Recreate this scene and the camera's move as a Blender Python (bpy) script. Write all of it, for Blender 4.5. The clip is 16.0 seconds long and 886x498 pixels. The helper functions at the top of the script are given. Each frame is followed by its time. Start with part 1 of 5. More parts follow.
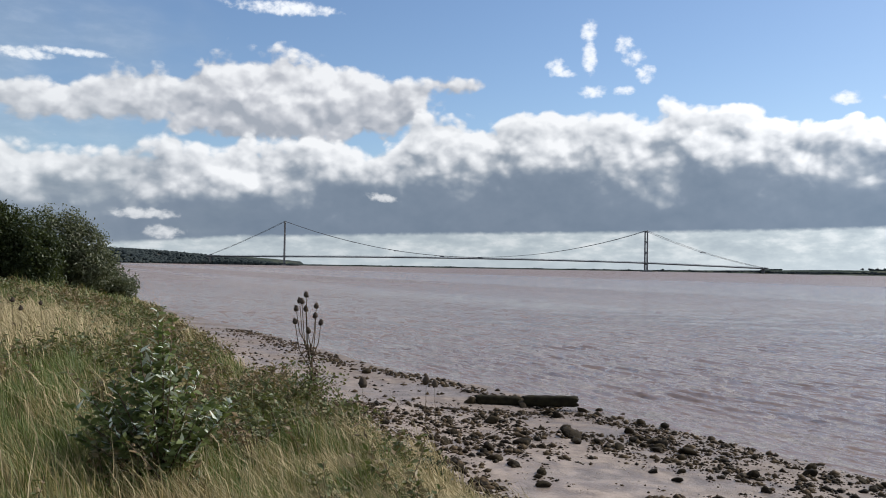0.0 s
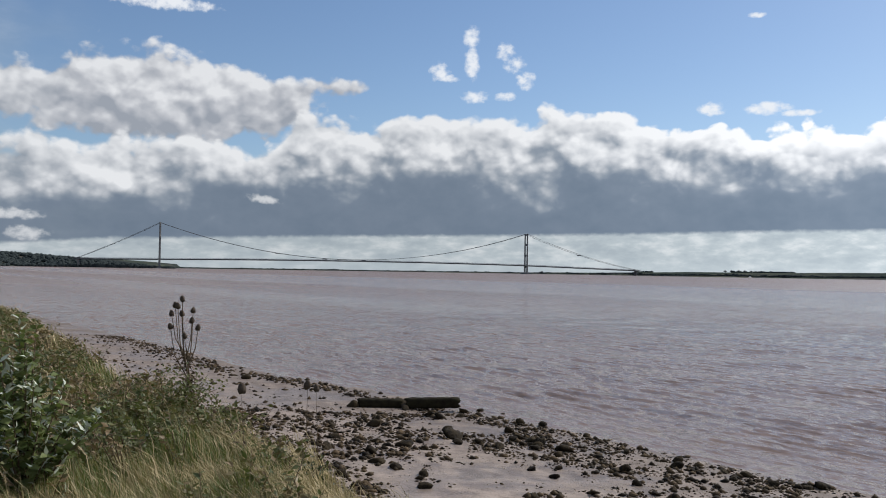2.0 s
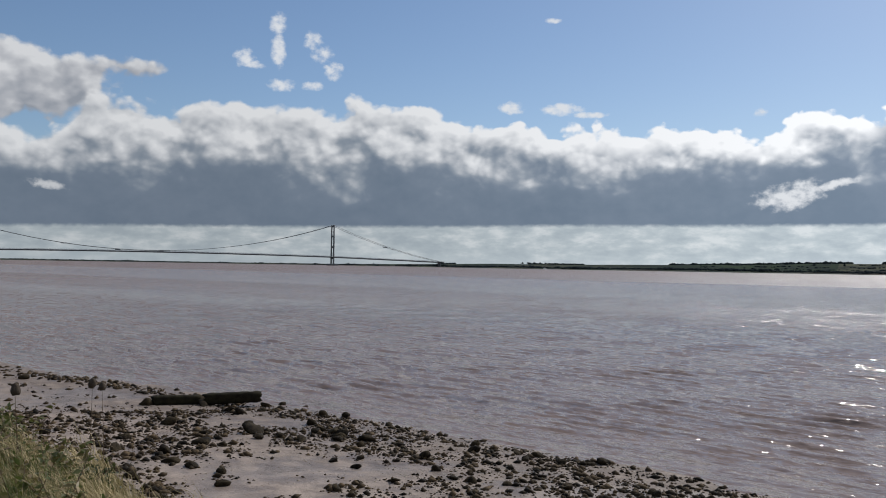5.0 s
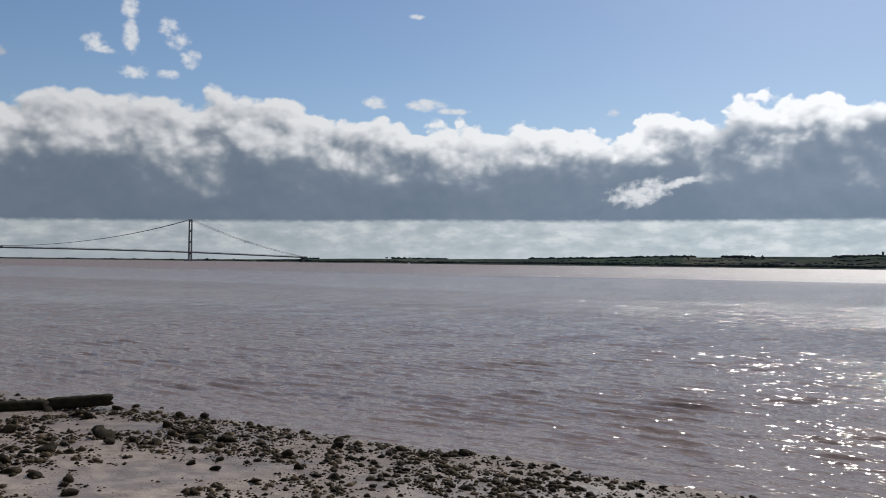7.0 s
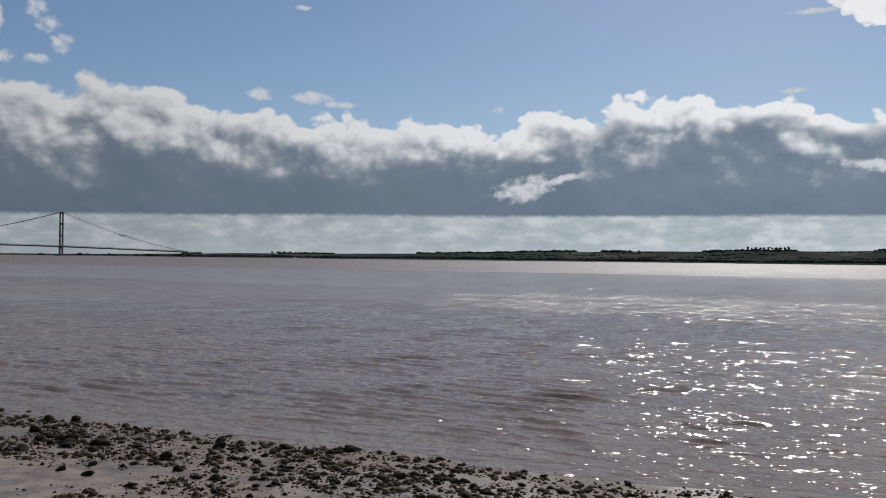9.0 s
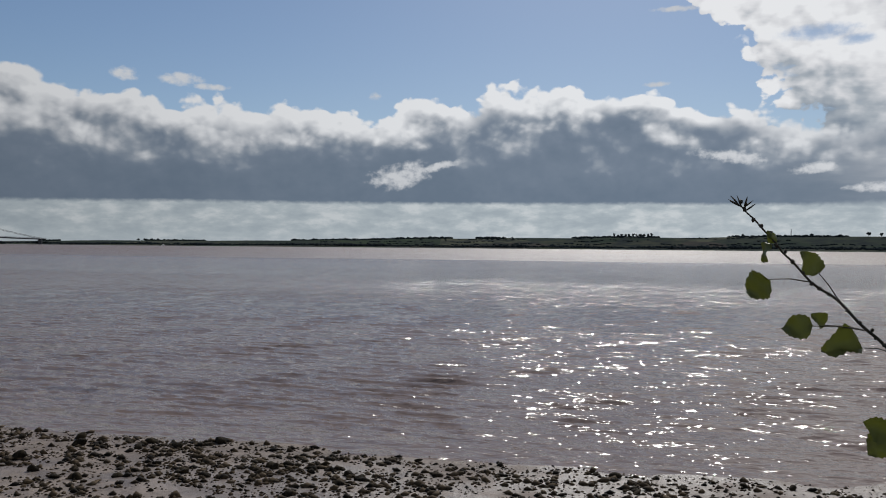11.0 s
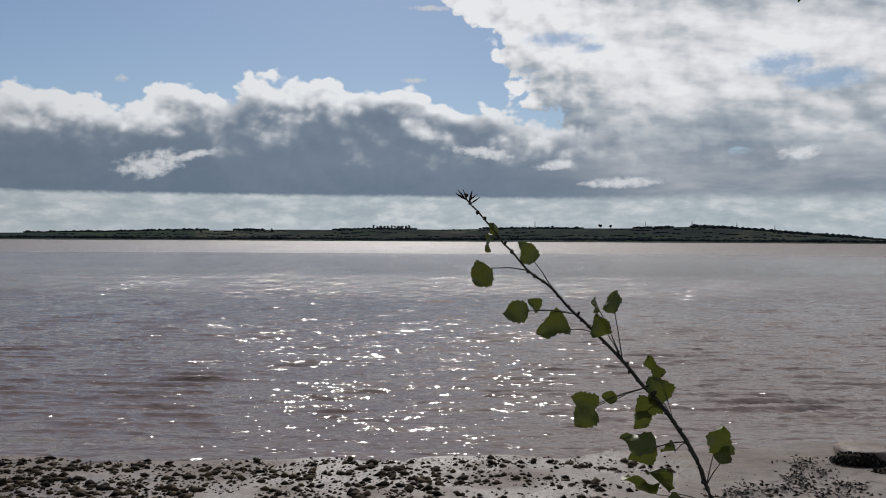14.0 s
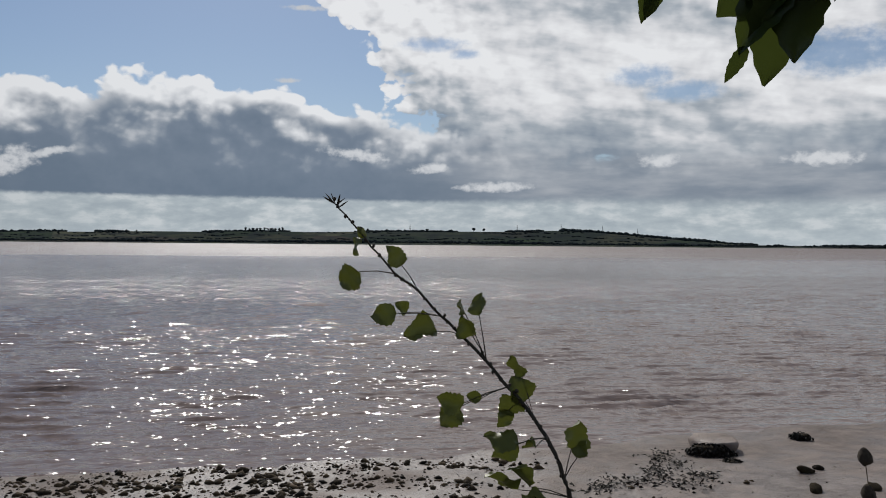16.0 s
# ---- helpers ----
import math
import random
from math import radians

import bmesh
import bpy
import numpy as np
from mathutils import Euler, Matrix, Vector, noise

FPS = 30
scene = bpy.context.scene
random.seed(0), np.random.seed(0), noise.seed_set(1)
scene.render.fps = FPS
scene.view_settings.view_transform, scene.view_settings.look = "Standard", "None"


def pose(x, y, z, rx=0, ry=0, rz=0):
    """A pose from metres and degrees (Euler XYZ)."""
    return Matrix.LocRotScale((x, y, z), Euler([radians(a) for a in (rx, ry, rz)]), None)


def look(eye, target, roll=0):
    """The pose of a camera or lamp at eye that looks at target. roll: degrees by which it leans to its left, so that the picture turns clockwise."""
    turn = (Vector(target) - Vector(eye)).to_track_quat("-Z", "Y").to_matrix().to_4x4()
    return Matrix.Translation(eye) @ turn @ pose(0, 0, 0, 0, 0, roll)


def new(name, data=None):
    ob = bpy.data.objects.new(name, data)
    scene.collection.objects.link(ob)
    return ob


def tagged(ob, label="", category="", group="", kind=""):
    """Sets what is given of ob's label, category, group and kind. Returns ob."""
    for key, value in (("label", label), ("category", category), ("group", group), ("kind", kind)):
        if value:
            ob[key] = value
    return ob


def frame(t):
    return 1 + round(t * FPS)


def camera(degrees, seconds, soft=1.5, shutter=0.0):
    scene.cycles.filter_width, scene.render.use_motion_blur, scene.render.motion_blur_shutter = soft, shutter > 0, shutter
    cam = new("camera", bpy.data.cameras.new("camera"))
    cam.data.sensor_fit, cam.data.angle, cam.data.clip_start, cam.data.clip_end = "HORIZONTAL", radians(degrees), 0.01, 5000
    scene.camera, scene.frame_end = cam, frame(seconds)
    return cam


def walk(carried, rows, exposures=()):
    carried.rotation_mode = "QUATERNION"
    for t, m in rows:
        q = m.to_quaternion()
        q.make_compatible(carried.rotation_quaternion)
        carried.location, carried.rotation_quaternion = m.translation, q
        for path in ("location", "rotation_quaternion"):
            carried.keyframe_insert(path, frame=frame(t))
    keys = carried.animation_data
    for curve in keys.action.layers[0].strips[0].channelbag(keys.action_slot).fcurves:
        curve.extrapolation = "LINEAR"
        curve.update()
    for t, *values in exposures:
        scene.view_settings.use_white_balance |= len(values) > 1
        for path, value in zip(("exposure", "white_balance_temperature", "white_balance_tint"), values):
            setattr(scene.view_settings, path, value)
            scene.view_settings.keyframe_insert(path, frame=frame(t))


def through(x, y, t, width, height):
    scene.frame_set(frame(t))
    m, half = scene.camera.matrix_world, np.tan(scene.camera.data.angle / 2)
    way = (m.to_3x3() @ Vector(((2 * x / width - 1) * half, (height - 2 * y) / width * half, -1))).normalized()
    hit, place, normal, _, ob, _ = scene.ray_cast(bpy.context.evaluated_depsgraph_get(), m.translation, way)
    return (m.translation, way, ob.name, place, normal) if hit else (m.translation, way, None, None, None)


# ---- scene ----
cam = camera(56.3, 16.0, soft=1.0)
PATH = [
    (0, (-0.024, 0.1, 3.713), (-0.048, 2.099, 3.757), 1.0),
    (0.5, (-0.015, 0.05, 3.728), (0.029, 2.049, 3.778), 1.0),
    (1, (-0.024, 0.01, 3.732), (0.092, 2.006, 3.789), 1.0),
    (1.5, (-0.028, 0.018, 3.726), (0.161, 2.008, 3.785), 0.9),
    (2, (-0.011, 0.072, 3.722), (0.245, 2.054, 3.777), 0.9),
    (2.5, (0.016, 0.109, 3.716), (0.335, 2.083, 3.767), 0.8),
    (3, (0.018, 0.111, 3.723), (0.404, 2.073, 3.771), 0.8),
    (3.5, (0.026, 0.115, 3.707), (0.492, 2.06, 3.753), 0.9),
    (4, (0.033, 0.095, 3.713), (0.578, 2.019, 3.757), 1.0),
    (6.5, (0.062, 0.06, 3.719), (0.999, 1.826, 3.756), 0.7),
    (7, (0.055, 0.052, 3.729), (1.057, 1.782, 3.763), 0.7),
    (7.5, (0.063, 0.047, 3.739), (1.123, 1.742, 3.773), 0.8),
    (8, (0.068, 0.044, 3.743), (1.196, 1.696, 3.777), 0.8),
    (10.5, (0.096, 0.006, 3.745), (1.47, 1.46, 3.746), 0.5),
    (11, (0.118, 0.024, 3.738), (1.566, 1.403, 3.733), 0.5),
    (11.5, (0.12, 0.022, 3.738), (1.651, 1.308, 3.723), 0.4),
    (12, (0.129, 0.015, 3.727), (1.727, 1.218, 3.704), 0.4),
    (12.5, (0.136, -0.005, 3.738), (1.787, 1.123, 3.708), 0.4),
    (13, (0.132, -0.009, 3.729), (1.83, 1.047, 3.7), 0.4),
    (13.5, (0.145, -0.002, 3.728), (1.887, 0.981, 3.698), 0.5),
    (14, (0.149, -0.025, 3.738), (1.929, 0.887, 3.717), 0.3),
    (14.5, (0.166, -0.027, 3.735), (1.983, 0.808, 3.728), 0.1),
    (15, (0.158, -0.032, 3.739), (2.006, 0.732, 3.734), 0.1),
    (15.5, (0.166, -0.049, 3.744), (2.039, 0.65, 3.737), 0.2),
    (16, (0.137, -0.049, 3.74), (2.034, 0.586, 3.728), 0.5),
]
LIGHT = ((0, 0.2, 6330, 10), (1, 0.0, 6330, 10), (3, -0.02, 6330, 10), (4, -0.19, 6330, 10), (7, -0.34, 6330, 10), (8, -0.5, 6330, 10), (10.5, -0.7, 6330, 10), (12, -0.68, 6330, 10), (14.5, -0.68, 6330, 10), (16, -0.7, 6330, 10))
walk(cam, [(t, look(eye, target, roll)) for t, eye, target, roll in PATH], LIGHT)

# ---- world, sun ----
SUN_AZ, SUN_EL = 59.5, 38.0  # degrees from +y towards +x, degrees up


class Nodes:
    """Short hand for building node trees."""

    def __init__(self, tree):
        self.t = tree
        tree.nodes.clear()

    def n(self, kind):
        return self.t.nodes.new(kind)

    def put(self, socket, v):
        if isinstance(v, bpy.types.NodeSocket):
            self.t.links.new(v, socket)
        elif v is not None:
            socket.default_value = v

    def m(self, op, a, b=None, c=None, clamp=False):
        node = self.n("ShaderNodeMath")
        node.operation, node.use_clamp = op, clamp
        for s, v in zip(node.inputs, (a, b, c)):
            self.put(s, v)
        return node.outputs[0]

    def v(self, op, a, b=None):
        node = self.n("ShaderNodeVectorMath")
        node.operation = op
        self.put(node.inputs[0], a)
        if op == "SCALE":
            self.put(node.inputs[3], b)
        elif b is not None:
            self.put(node.inputs[1], b)
        return node.outputs[0]

    def xyz(self, x, y, z):
        node = self.n("ShaderNodeCombineXYZ")
        for s, v in zip(node.inputs, (x, y, z)):
            self.put(s, v)
        return node.outputs[0]

    def step(self, x, lo, hi, a=0.0, b=1.0):
        node = self.n("ShaderNodeMapRange")
        node.interpolation_type = "SMOOTHSTEP"
        for s, v in zip(node.inputs[:5], (x, lo, hi, a, b)):
            self.put(s, v)
        return node.outputs[0]

    def mix(self, f, a, b, blend="MIX"):
        node = self.n("ShaderNodeMix")
        node.data_type, node.blend_type = "RGBA", blend
        self.put(node.inputs[0], f)
        self.put(node.inputs[6], a if isinstance(a, bpy.types.NodeSocket) else (*a, 1.0))
        self.put(node.inputs[7], b if isinstance(b, bpy.types.NodeSocket) else (*b, 1.0))
        return node.outputs[2]

    def noise(self, vec, scale=1.0, detail=4.0, rough=0.55, dist=0.0):
        node = self.n("ShaderNodeTexNoise")
        self.put(node.inputs["Vector"], vec)
        node.inputs["Scale"].default_value = scale
        node.inputs["Detail"].default_value = detail
        node.inputs["Roughness"].default_value = rough
        node.inputs["Distortion"].default_value = dist
        return node.outputs[0]

    def ramp(self, f, stops, smooth=False):
        node = self.n("ShaderNodeValToRGB")
        cr = node.color_ramp
        cr.interpolation = "EASE" if smooth else "LINEAR"
        while len(cr.elements) < len(stops):
            cr.elements.new(0.5)
        for e, (p, c) in zip(cr.elements, stops):
            e.position = p
            e.color = (c, c, c, 1) if isinstance(c, (int, float)) else (*c, 1)
        self.put(node.inputs[0], f)
        return node.outputs[0]


world = bpy.data.worlds.new("world")
scene.world = world
world.use_nodes = True


def build_sky():
    """Blue sky with a long flat-based cumulus bank, haze under it, and broken cloud on both sides above."""
    g = Nodes(world.node_tree)
    d = g.n("ShaderNodeTexCoord").outputs["Generated"]
    sep = g.n("ShaderNodeSeparateXYZ")
    g.put(sep.inputs[0], d)
    x, y, z = sep.outputs
    az = g.m("MULTIPLY", g.m("ARCTAN2", x, y), 57.2958)
    el = g.m("MULTIPLY", g.m("ARCSINE", z), 57.2958)
    p = g.xyz(g.m("MULTIPLY", az, 0.78), el, 0.0)

    def az_curve(pairs, lo=-40.0, hi=110.0, unit=20.0):
        f = g.m("DIVIDE", g.m("SUBTRACT", az, lo), hi - lo, clamp=True)
        return g.m("MULTIPLY", g.ramp(f, [((a - lo) / (hi - lo), v / unit) for a, v in pairs]), unit)

    def noise3(q, s):
        node = g.n("ShaderNodeTexNoise")
        g.put(node.inputs["Vector"], q)
        node.inputs["Scale"].default_value = s
        node.inputs["Detail"].default_value = 3.0
        return node.outputs[1]

    def cells(q, s, detail=1.0):
        node = g.n("ShaderNodeTexVoronoi")
        node.voronoi_dimensions, node.feature = "2D", "SMOOTH_F1"
        g.put(node.inputs["Vector"], q)
        node.inputs["Scale"].default_value = s
        node.inputs["Detail"].default_value = detail
        node.inputs["Roughness"].default_value = 0.5
        node.inputs["Lacunarity"].default_value = 2.4
        node.inputs["Smoothness"].default_value = 0.3
        return g.m("SUBTRACT", 0.42, node.outputs[0])

    # rounded heaps at three sizes, and the same a little nearer the light for the lit sides
    def lumps(q):
        warp = g.v("ADD", q, g.v("SCALE", noise3(q, 0.45), 1.1))
        s = g.m("ADD", g.m("MULTIPLY", cells(warp, 0.30), 0.62), g.m("MULTIPLY", cells(warp, 0.85), 0.30))
        return g.m("ADD", s, g.m("MULTIPLY", g.m("SUBTRACT", g.noise(q, 1.5, 3.0, 0.5), 0.5), 0.22))

    n0c = lumps(p)
    n1c = lumps(g.v("ADD", p, (0.30, 0.62, 0.0)))
    rim = g.m("SUBTRACT", n0c, n1c)  # above zero where a heap's upper side looks to the light
    fine = g.m("SUBTRACT", g.noise(p, 2.2, 6.0, 0.55), 0.5)
    broad = g.m("SUBTRACT", g.noise(g.v("MULTIPLY", p, (0.7, 1.0, 1.0)), 0.30, 2.5, 0.45), 0.5)

    top = az_curve(((-40, 6.9), (-29, 7.2), (-21, 8.3), (-16.3, 8.1), (-12.6, 8.8), (-8, 8.5), (-4.5, 8.9), (-3.2, 10.2), (-1.8, 10.6), (1.7, 10.4), (5.6, 10.9), (7.9, 11.3),
                    (10.6, 10.5), (13.2, 10.6), (15.2, 11.4), (17, 11.8), (19, 11.2), (20.9, 10.5), (23.6, 10.0), (29.8, 9.9), (38.4, 9.6), (42.8, 9.2), (43.8, 10.2), (45.6, 10.2),
                    (47.4, 9.4), (49.8, 10.7), (54.8, 10.9), (59.8, 10.2), (64.9, 9.4), (68.3, 8.6), (80, 7.5), (110, 6.5)))
    base = az_curve(((-40, 0.6), (-29, 0.7), (-21, 1.3), (-15, 1.8), (0, 2.3), (15, 2.6), (30, 2.9), (60, 3.0), (74, 2.75), (90, 2.5), (110, 2.5)))
    edge = g.m("ADD", g.m("SUBTRACT", top, el), g.m("ADD", g.m("ADD", g.m("MULTIPLY", n0c, 2.7), 0.32), g.m("MULTIPLY", fine, 0.45)))
    bank = g.step(edge, -0.10, g.m("ADD", g.step(az, 0.0, 40.0, 0.65, 0.26), g.step(az, 66.0, 78.0, 0.0, 1.3)))
    under = g.step(g.m("ADD", g.m("SUBTRACT", el, base), g.m("MULTIPLY", fine, 0.3)), -0.12, g.step(az, 66.0, 86.0, 0.2, 1.0))
    under = g.m("MULTIPLY", under, g.step(g.m("ADD", az, g.m("MULTIPLY", broad, 30.0)), -31.0, -15.0, 0.75, 1.0))
    rel = g.m("DIVIDE", g.m("SUBTRACT", el, base), g.m("SUBTRACT", top, base))
    # white heaps above, slate below, with an uneven border between them
    shade = g.m("ADD", rel, g.m("ADD", g.m("MULTIPLY", broad, 0.75), g.m("MULTIPLY", n0c, 0.35)))
    high = g.step(g.m("SUBTRACT", shade, g.step(az, 28.0, 48.0, 0.0, 0.12)), 0.20, 0.74)
    lit = g.m("ADD", g.m("MULTIPLY", high, 0.64), g.m("MULTIPLY", rim, g.m("ADD", g.m("MULTIPLY", high, g.step(az, 30.0, 46.0, 0.70, 1.10)), 0.15)))
    lit = g.m("ADD", lit, g.m("ADD", g.m("MULTIPLY", broad, 0.34), g.m("MULTIPLY", fine, 0.12)))
    lit = g.m("ADD", lit, g.m("ADD", g.step(az, 38.0, 2.0, 0.05, 0.11), g.step(rel, 0.0, 0.5, 0.0, 0.08)))
    lit = g.m("ADD", lit, g.m("MULTIPLY", g.step(edge, 1.6, 0.1), g.step(az, 0.0, 40.0, 0.13, 0.46)))  # the thin tops shine
    bank_col = g.ramp(lit, ((0.0, (0.16, 0.208, 0.272)), (0.24, (0.205, 0.252, 0.318)), (0.42, (0.31, 0.352, 0.405)), (0.60, (0.50, 0.525, 0.56)), (0.80, (0.70, 0.715, 0.735)), (1.0, (0.88, 0.885, 0.89))))
    # sunlit scraps in front of the slate
    scrap = None
    for a, e, ra, re, k in ((-5.0, 4.7, 1.2, 0.36, -0.1), (43.5, 4.9, 2.2, 0.95, 0.15), (45.9, 5.5, 1.5, 0.36, 0.28), (65.3, 6.1, 2.5, 0.5, -0.12), (70.4, 5.2, 1.6, 0.4, 0.1), (75.2, 3.95, 2.9, 0.4, 0.03),
                            (-20.4, 3.2, 2.2, 0.4, 0.0), (-19.3, 2.0, 1.5, 0.5, 0.0), (86.0, 5.8, 1.6, 0.6, 0.0), (96.0, 5.6, 3.0, 0.5, 0.0)):
        da = g.m("SUBTRACT", az, a)
        q = g.m("ADD", g.m("POWER", g.m("DIVIDE", da, ra), 2.0), g.m("POWER", g.m("DIVIDE", g.m("SUBTRACT", g.m("SUBTRACT", el, e), g.m("MULTIPLY", da, k)), re), 2.0))
        q = g.m("SUBTRACT", 1.0, q)
        scrap = q if scrap is None else g.m("MAXIMUM", scrap, q)
    scrap = g.step(g.m("ADD", scrap, g.m("ADD", g.m("MULTIPLY", fine, 2.4), g.m("MULTIPLY", n0c, 1.0))), -0.25, 1.0, 0.0, 0.8)
    soft = g.noise(g.xyz(g.m("MULTIPLY", az, 0.22), el, 7.0), 0.5, 5.0, 0.55)
    soft_col = g.ramp(soft, ((0.32, (0.19, 0.235, 0.29)), (0.5, (0.29, 0.33, 0.38)), (0.68, (0.50, 0.52, 0.545))))
    bank_col = g.mix(g.step(az, 64.0, 80.0, 0.0, 0.75), bank_col, soft_col)
    bank_col = g.mix(scrap, bank_col, (0.80, 0.805, 0.81))

    sky = g.n("ShaderNodeTexSky")
    sky.sky_type, sky.sun_disc = "NISHITA", False
    sky.sun_elevation, sky.sun_rotation = radians(SUN_EL), radians(SUN_AZ)
    sky.air_density, sky.dust_density, sky.ozone_density = 1.0, 0.4, 2.0
    blue = g.mix(1.0, sky.outputs[0], (0.095, 0.099, 0.105), "MULTIPLY")

    # pale haze and far cloud under the bank
    hz = g.noise(g.xyz(g.m("MULTIPLY", az, 0.6), g.m("MULTIPLY", el, 1.5), 5.0), 0.9, 5.0, 0.55)
    haze_col = g.ramp(hz, ((0.34, (0.40, 0.455, 0.49)), (0.5, (0.48, 0.535, 0.56)), (0.66, (0.64, 0.675, 0.685))))
    haze_col = g.mix(g.step(el, 1.6, 0.0, 0.0, 0.5), haze_col, (0.50, 0.56, 0.59))

    # the cloud layer on the left, above the bank
    left_mid = az_curve(((-40, 9.8), (-29, 10.0), (-22.7, 10.6), (-19.3, 10.9), (-15.7, 11.1), (-9.3, 11.2), (-4.2, 10.9), (-1.8, 12.3), (1.5, 12.4), (110, 12.4)))
    left_half = az_curve(((-40, 1.8), (-29, 1.8), (-22.7, 1.8), (-19.3, 2.5), (-15.7, 3.2), (-9.3, 3.5), (-4.2, 2.9), (-1.8, 1.5), (1.2, 0.6), (3, 0), (110, 0)))
    l_edge = g.m("ADD", g.m("SUBTRACT", left_half, g.m("ABSOLUTE", g.m("SUBTRACT", el, left_mid))), g.m("ADD", g.m("MULTIPLY", n0c, 2.4), g.m("MULTIPLY", fine, 0.8)))
    l_mask = g.m("MULTIPLY", g.step(l_edge, -0.15, 0.6), g.step(az, 3.5, 1.0))
    l_lit = g.m("ADD", g.m("ADD", g.m("MULTIPLY", g.m("SUBTRACT", el, left_mid), 0.09), 0.64), g.m("ADD", g.m("MULTIPLY", rim, 0.9), g.m("MULTIPLY", broad, 0.7)))
    l_col = g.ramp(l_lit, ((0.35, (0.36, 0.39, 0.44)), (0.62, (0.54, 0.555, 0.59)), (0.95, (0.84, 0.845, 0.855))))

    # streaked high cloud on the right
    streak = g.noise(g.xyz(g.m("MULTIPLY", az, 0.30), g.m("ADD", g.m("MULTIPLY", el, 1.1), g.m("MULTIPLY", az, 0.12)), 3.0), 0.42, 5.0, 0.5)
    right_low = az_curve(((-40, 40), (60, 40), (62.0, 17.0), (64.4, 14.0), (66, 12.0), (67.8, 9.2), (70, 6.5), (74, 4.0), (84, 2.6), (110, 1.8)), unit=40.0)
    r_edge = g.m("ADD", g.m("MULTIPLY", g.m("SUBTRACT", el, right_low), 0.12), g.m("ADD", g.m("MULTIPLY", g.m("SUBTRACT", streak, g.step(az, 64.0, 76.0, 0.30, 0.43)), 5.0), g.m("MULTIPLY", n0c, 1.4)))
    r_edge = g.m("ADD", r_edge, g.step(el, 10.5, 8.0))
    r_edge = g.m("MINIMUM", r_edge, g.m("ADD", g.m("SUBTRACT", el, right_low), g.m("ADD", g.m("MULTIPLY", n0c, g.step(az, 67.0, 76.0, 7.0, 2.0)), g.m("MULTIPLY", fine, 1.6))))
    hole = None
    for a, e, ra, re in ((70.6, 13.5, 2.6, 0.55), (72.8, 12.9, 1.2, 0.4), (85.0, 11.3, 2.2, 0.8), (87.6, 10.2, 2.4, 0.7), (97.4, 12.0, 4.0, 1.5), (66.3, 13.6, 0.9, 0.35)):
        q = g.m("ADD", g.m("POWER", g.m("DIVIDE", g.m("SUBTRACT", az, a), ra), 2.0), g.m("POWER", g.m("DIVIDE", g.m("SUBTRACT", el, e), re), 2.0))
        q = g.m("SUBTRACT", 1.0, q)
        hole = q if hole is None else g.m("MAXIMUM", hole, q)
    hole = g.step(g.m("ADD", hole, g.m("ADD", g.m("MULTIPLY", fine, 1.6), g.m("MULTIPLY", g.m("SUBTRACT", 0.5, streak), 2.0))), -0.5, 1.1, 0.0, 0.85)
    r_mask = g.m("MULTIPLY", g.step(r_edge, -0.1, 0.45), g.m("SUBTRACT", 1.0, hole))
    r_mask = g.m("MULTIPLY", r_mask, g.step(g.m("ADD", el, g.m("MULTIPLY", broad, 20.0)), 19.0, 32.0, 1.0, 0.25))  # unseen upper cloud thinned by choice, to lower its light on the water
    r_lit = g.m("ADD", g.m("ADD", g.m("MULTIPLY", g.step(el, 4.5, 11.0), 0.56), 0.24), g.m("ADD", g.m("MULTIPLY", rim, g.step(az, 66.0, 78.0, 1.1, 0.45)), g.m("MULTIPLY", g.m("SUBTRACT", streak, 0.5), 1.7)))
    r_col = g.ramp(r_lit, ((0.2, (0.26, 0.31, 0.37)), (0.5, (0.42, 0.46, 0.50)), (0.8, (0.76, 0.76, 0.77)), (1.0, (0.90, 0.90, 0.90))))

    # small torn puffs in the blue
    puff = None
    for a, e, ra, re in ((9.1, 15.9, 0.5, 0.8), (9.2, 14.3, 0.42, 1.3), (6.9, 13.6, 0.6, 0.7), (7.6, 13.2, 0.6, 0.3), (11.5, 15.0, 0.6, 0.7), (12.2, 14.1, 0.65, 0.7), (12.9, 13.1, 0.6, 0.7), (11.5, 12.05, 0.7, 0.35), (9.4, 12.0, 0.9, 0.45),
                         (25.2, 10.9, 0.8, 0.5), (28.8, 10.8, 1.2, 0.45), (30.6, 10.4, 1.2, 0.25), (41.6, 10.2, 0.4, 0.35), (28.0, 16.6, 0.5, 0.2), (-12.0, 17.0, 3.2, 0.5), (-28.2, 12.6, 1.8, 0.4), (-25.2, 13.0, 1.8, 0.3), (62.0, 15.6, 1.2, 0.22), (60.8, 10.9, 0.8, 0.2)):
        q = g.m("ADD", g.m("POWER", g.m("DIVIDE", g.m("SUBTRACT", az, a), ra * 1.28), 2.0), g.m("POWER", g.m("DIVIDE", g.m("SUBTRACT", el, e), re), 2.0))
        q = g.m("SUBTRACT", 1.0, q)
        puff = q if puff is None else g.m("MAXIMUM", puff, q)
    p_mask = g.step(g.m("ADD", puff, g.m("ADD", g.m("MULTIPLY", fine, 2.4), g.m("MULTIPLY", n0c, 0.8))), -0.2, 1.1, 0.0, 0.9)

    glow = g.step(az, 0.0, 60.0, 0.92, 1.42)  # clouds are brighter towards the sun
    l_col, r_col, bank_col, haze_col = (g.v("SCALE", c, glow) for c in (l_col, r_col, bank_col, haze_col))
    blue = g.v("SCALE", blue, g.step(az, 5.0, 55.0, 0.95, 0.92))
    col = g.mix(p_mask, blue, (0.90, 0.91, 0.92))
    col = g.mix(l_mask, col, l_col)
    col = g.mix(r_mask, col, r_col)
    col = g.mix(bank, col, bank_col)
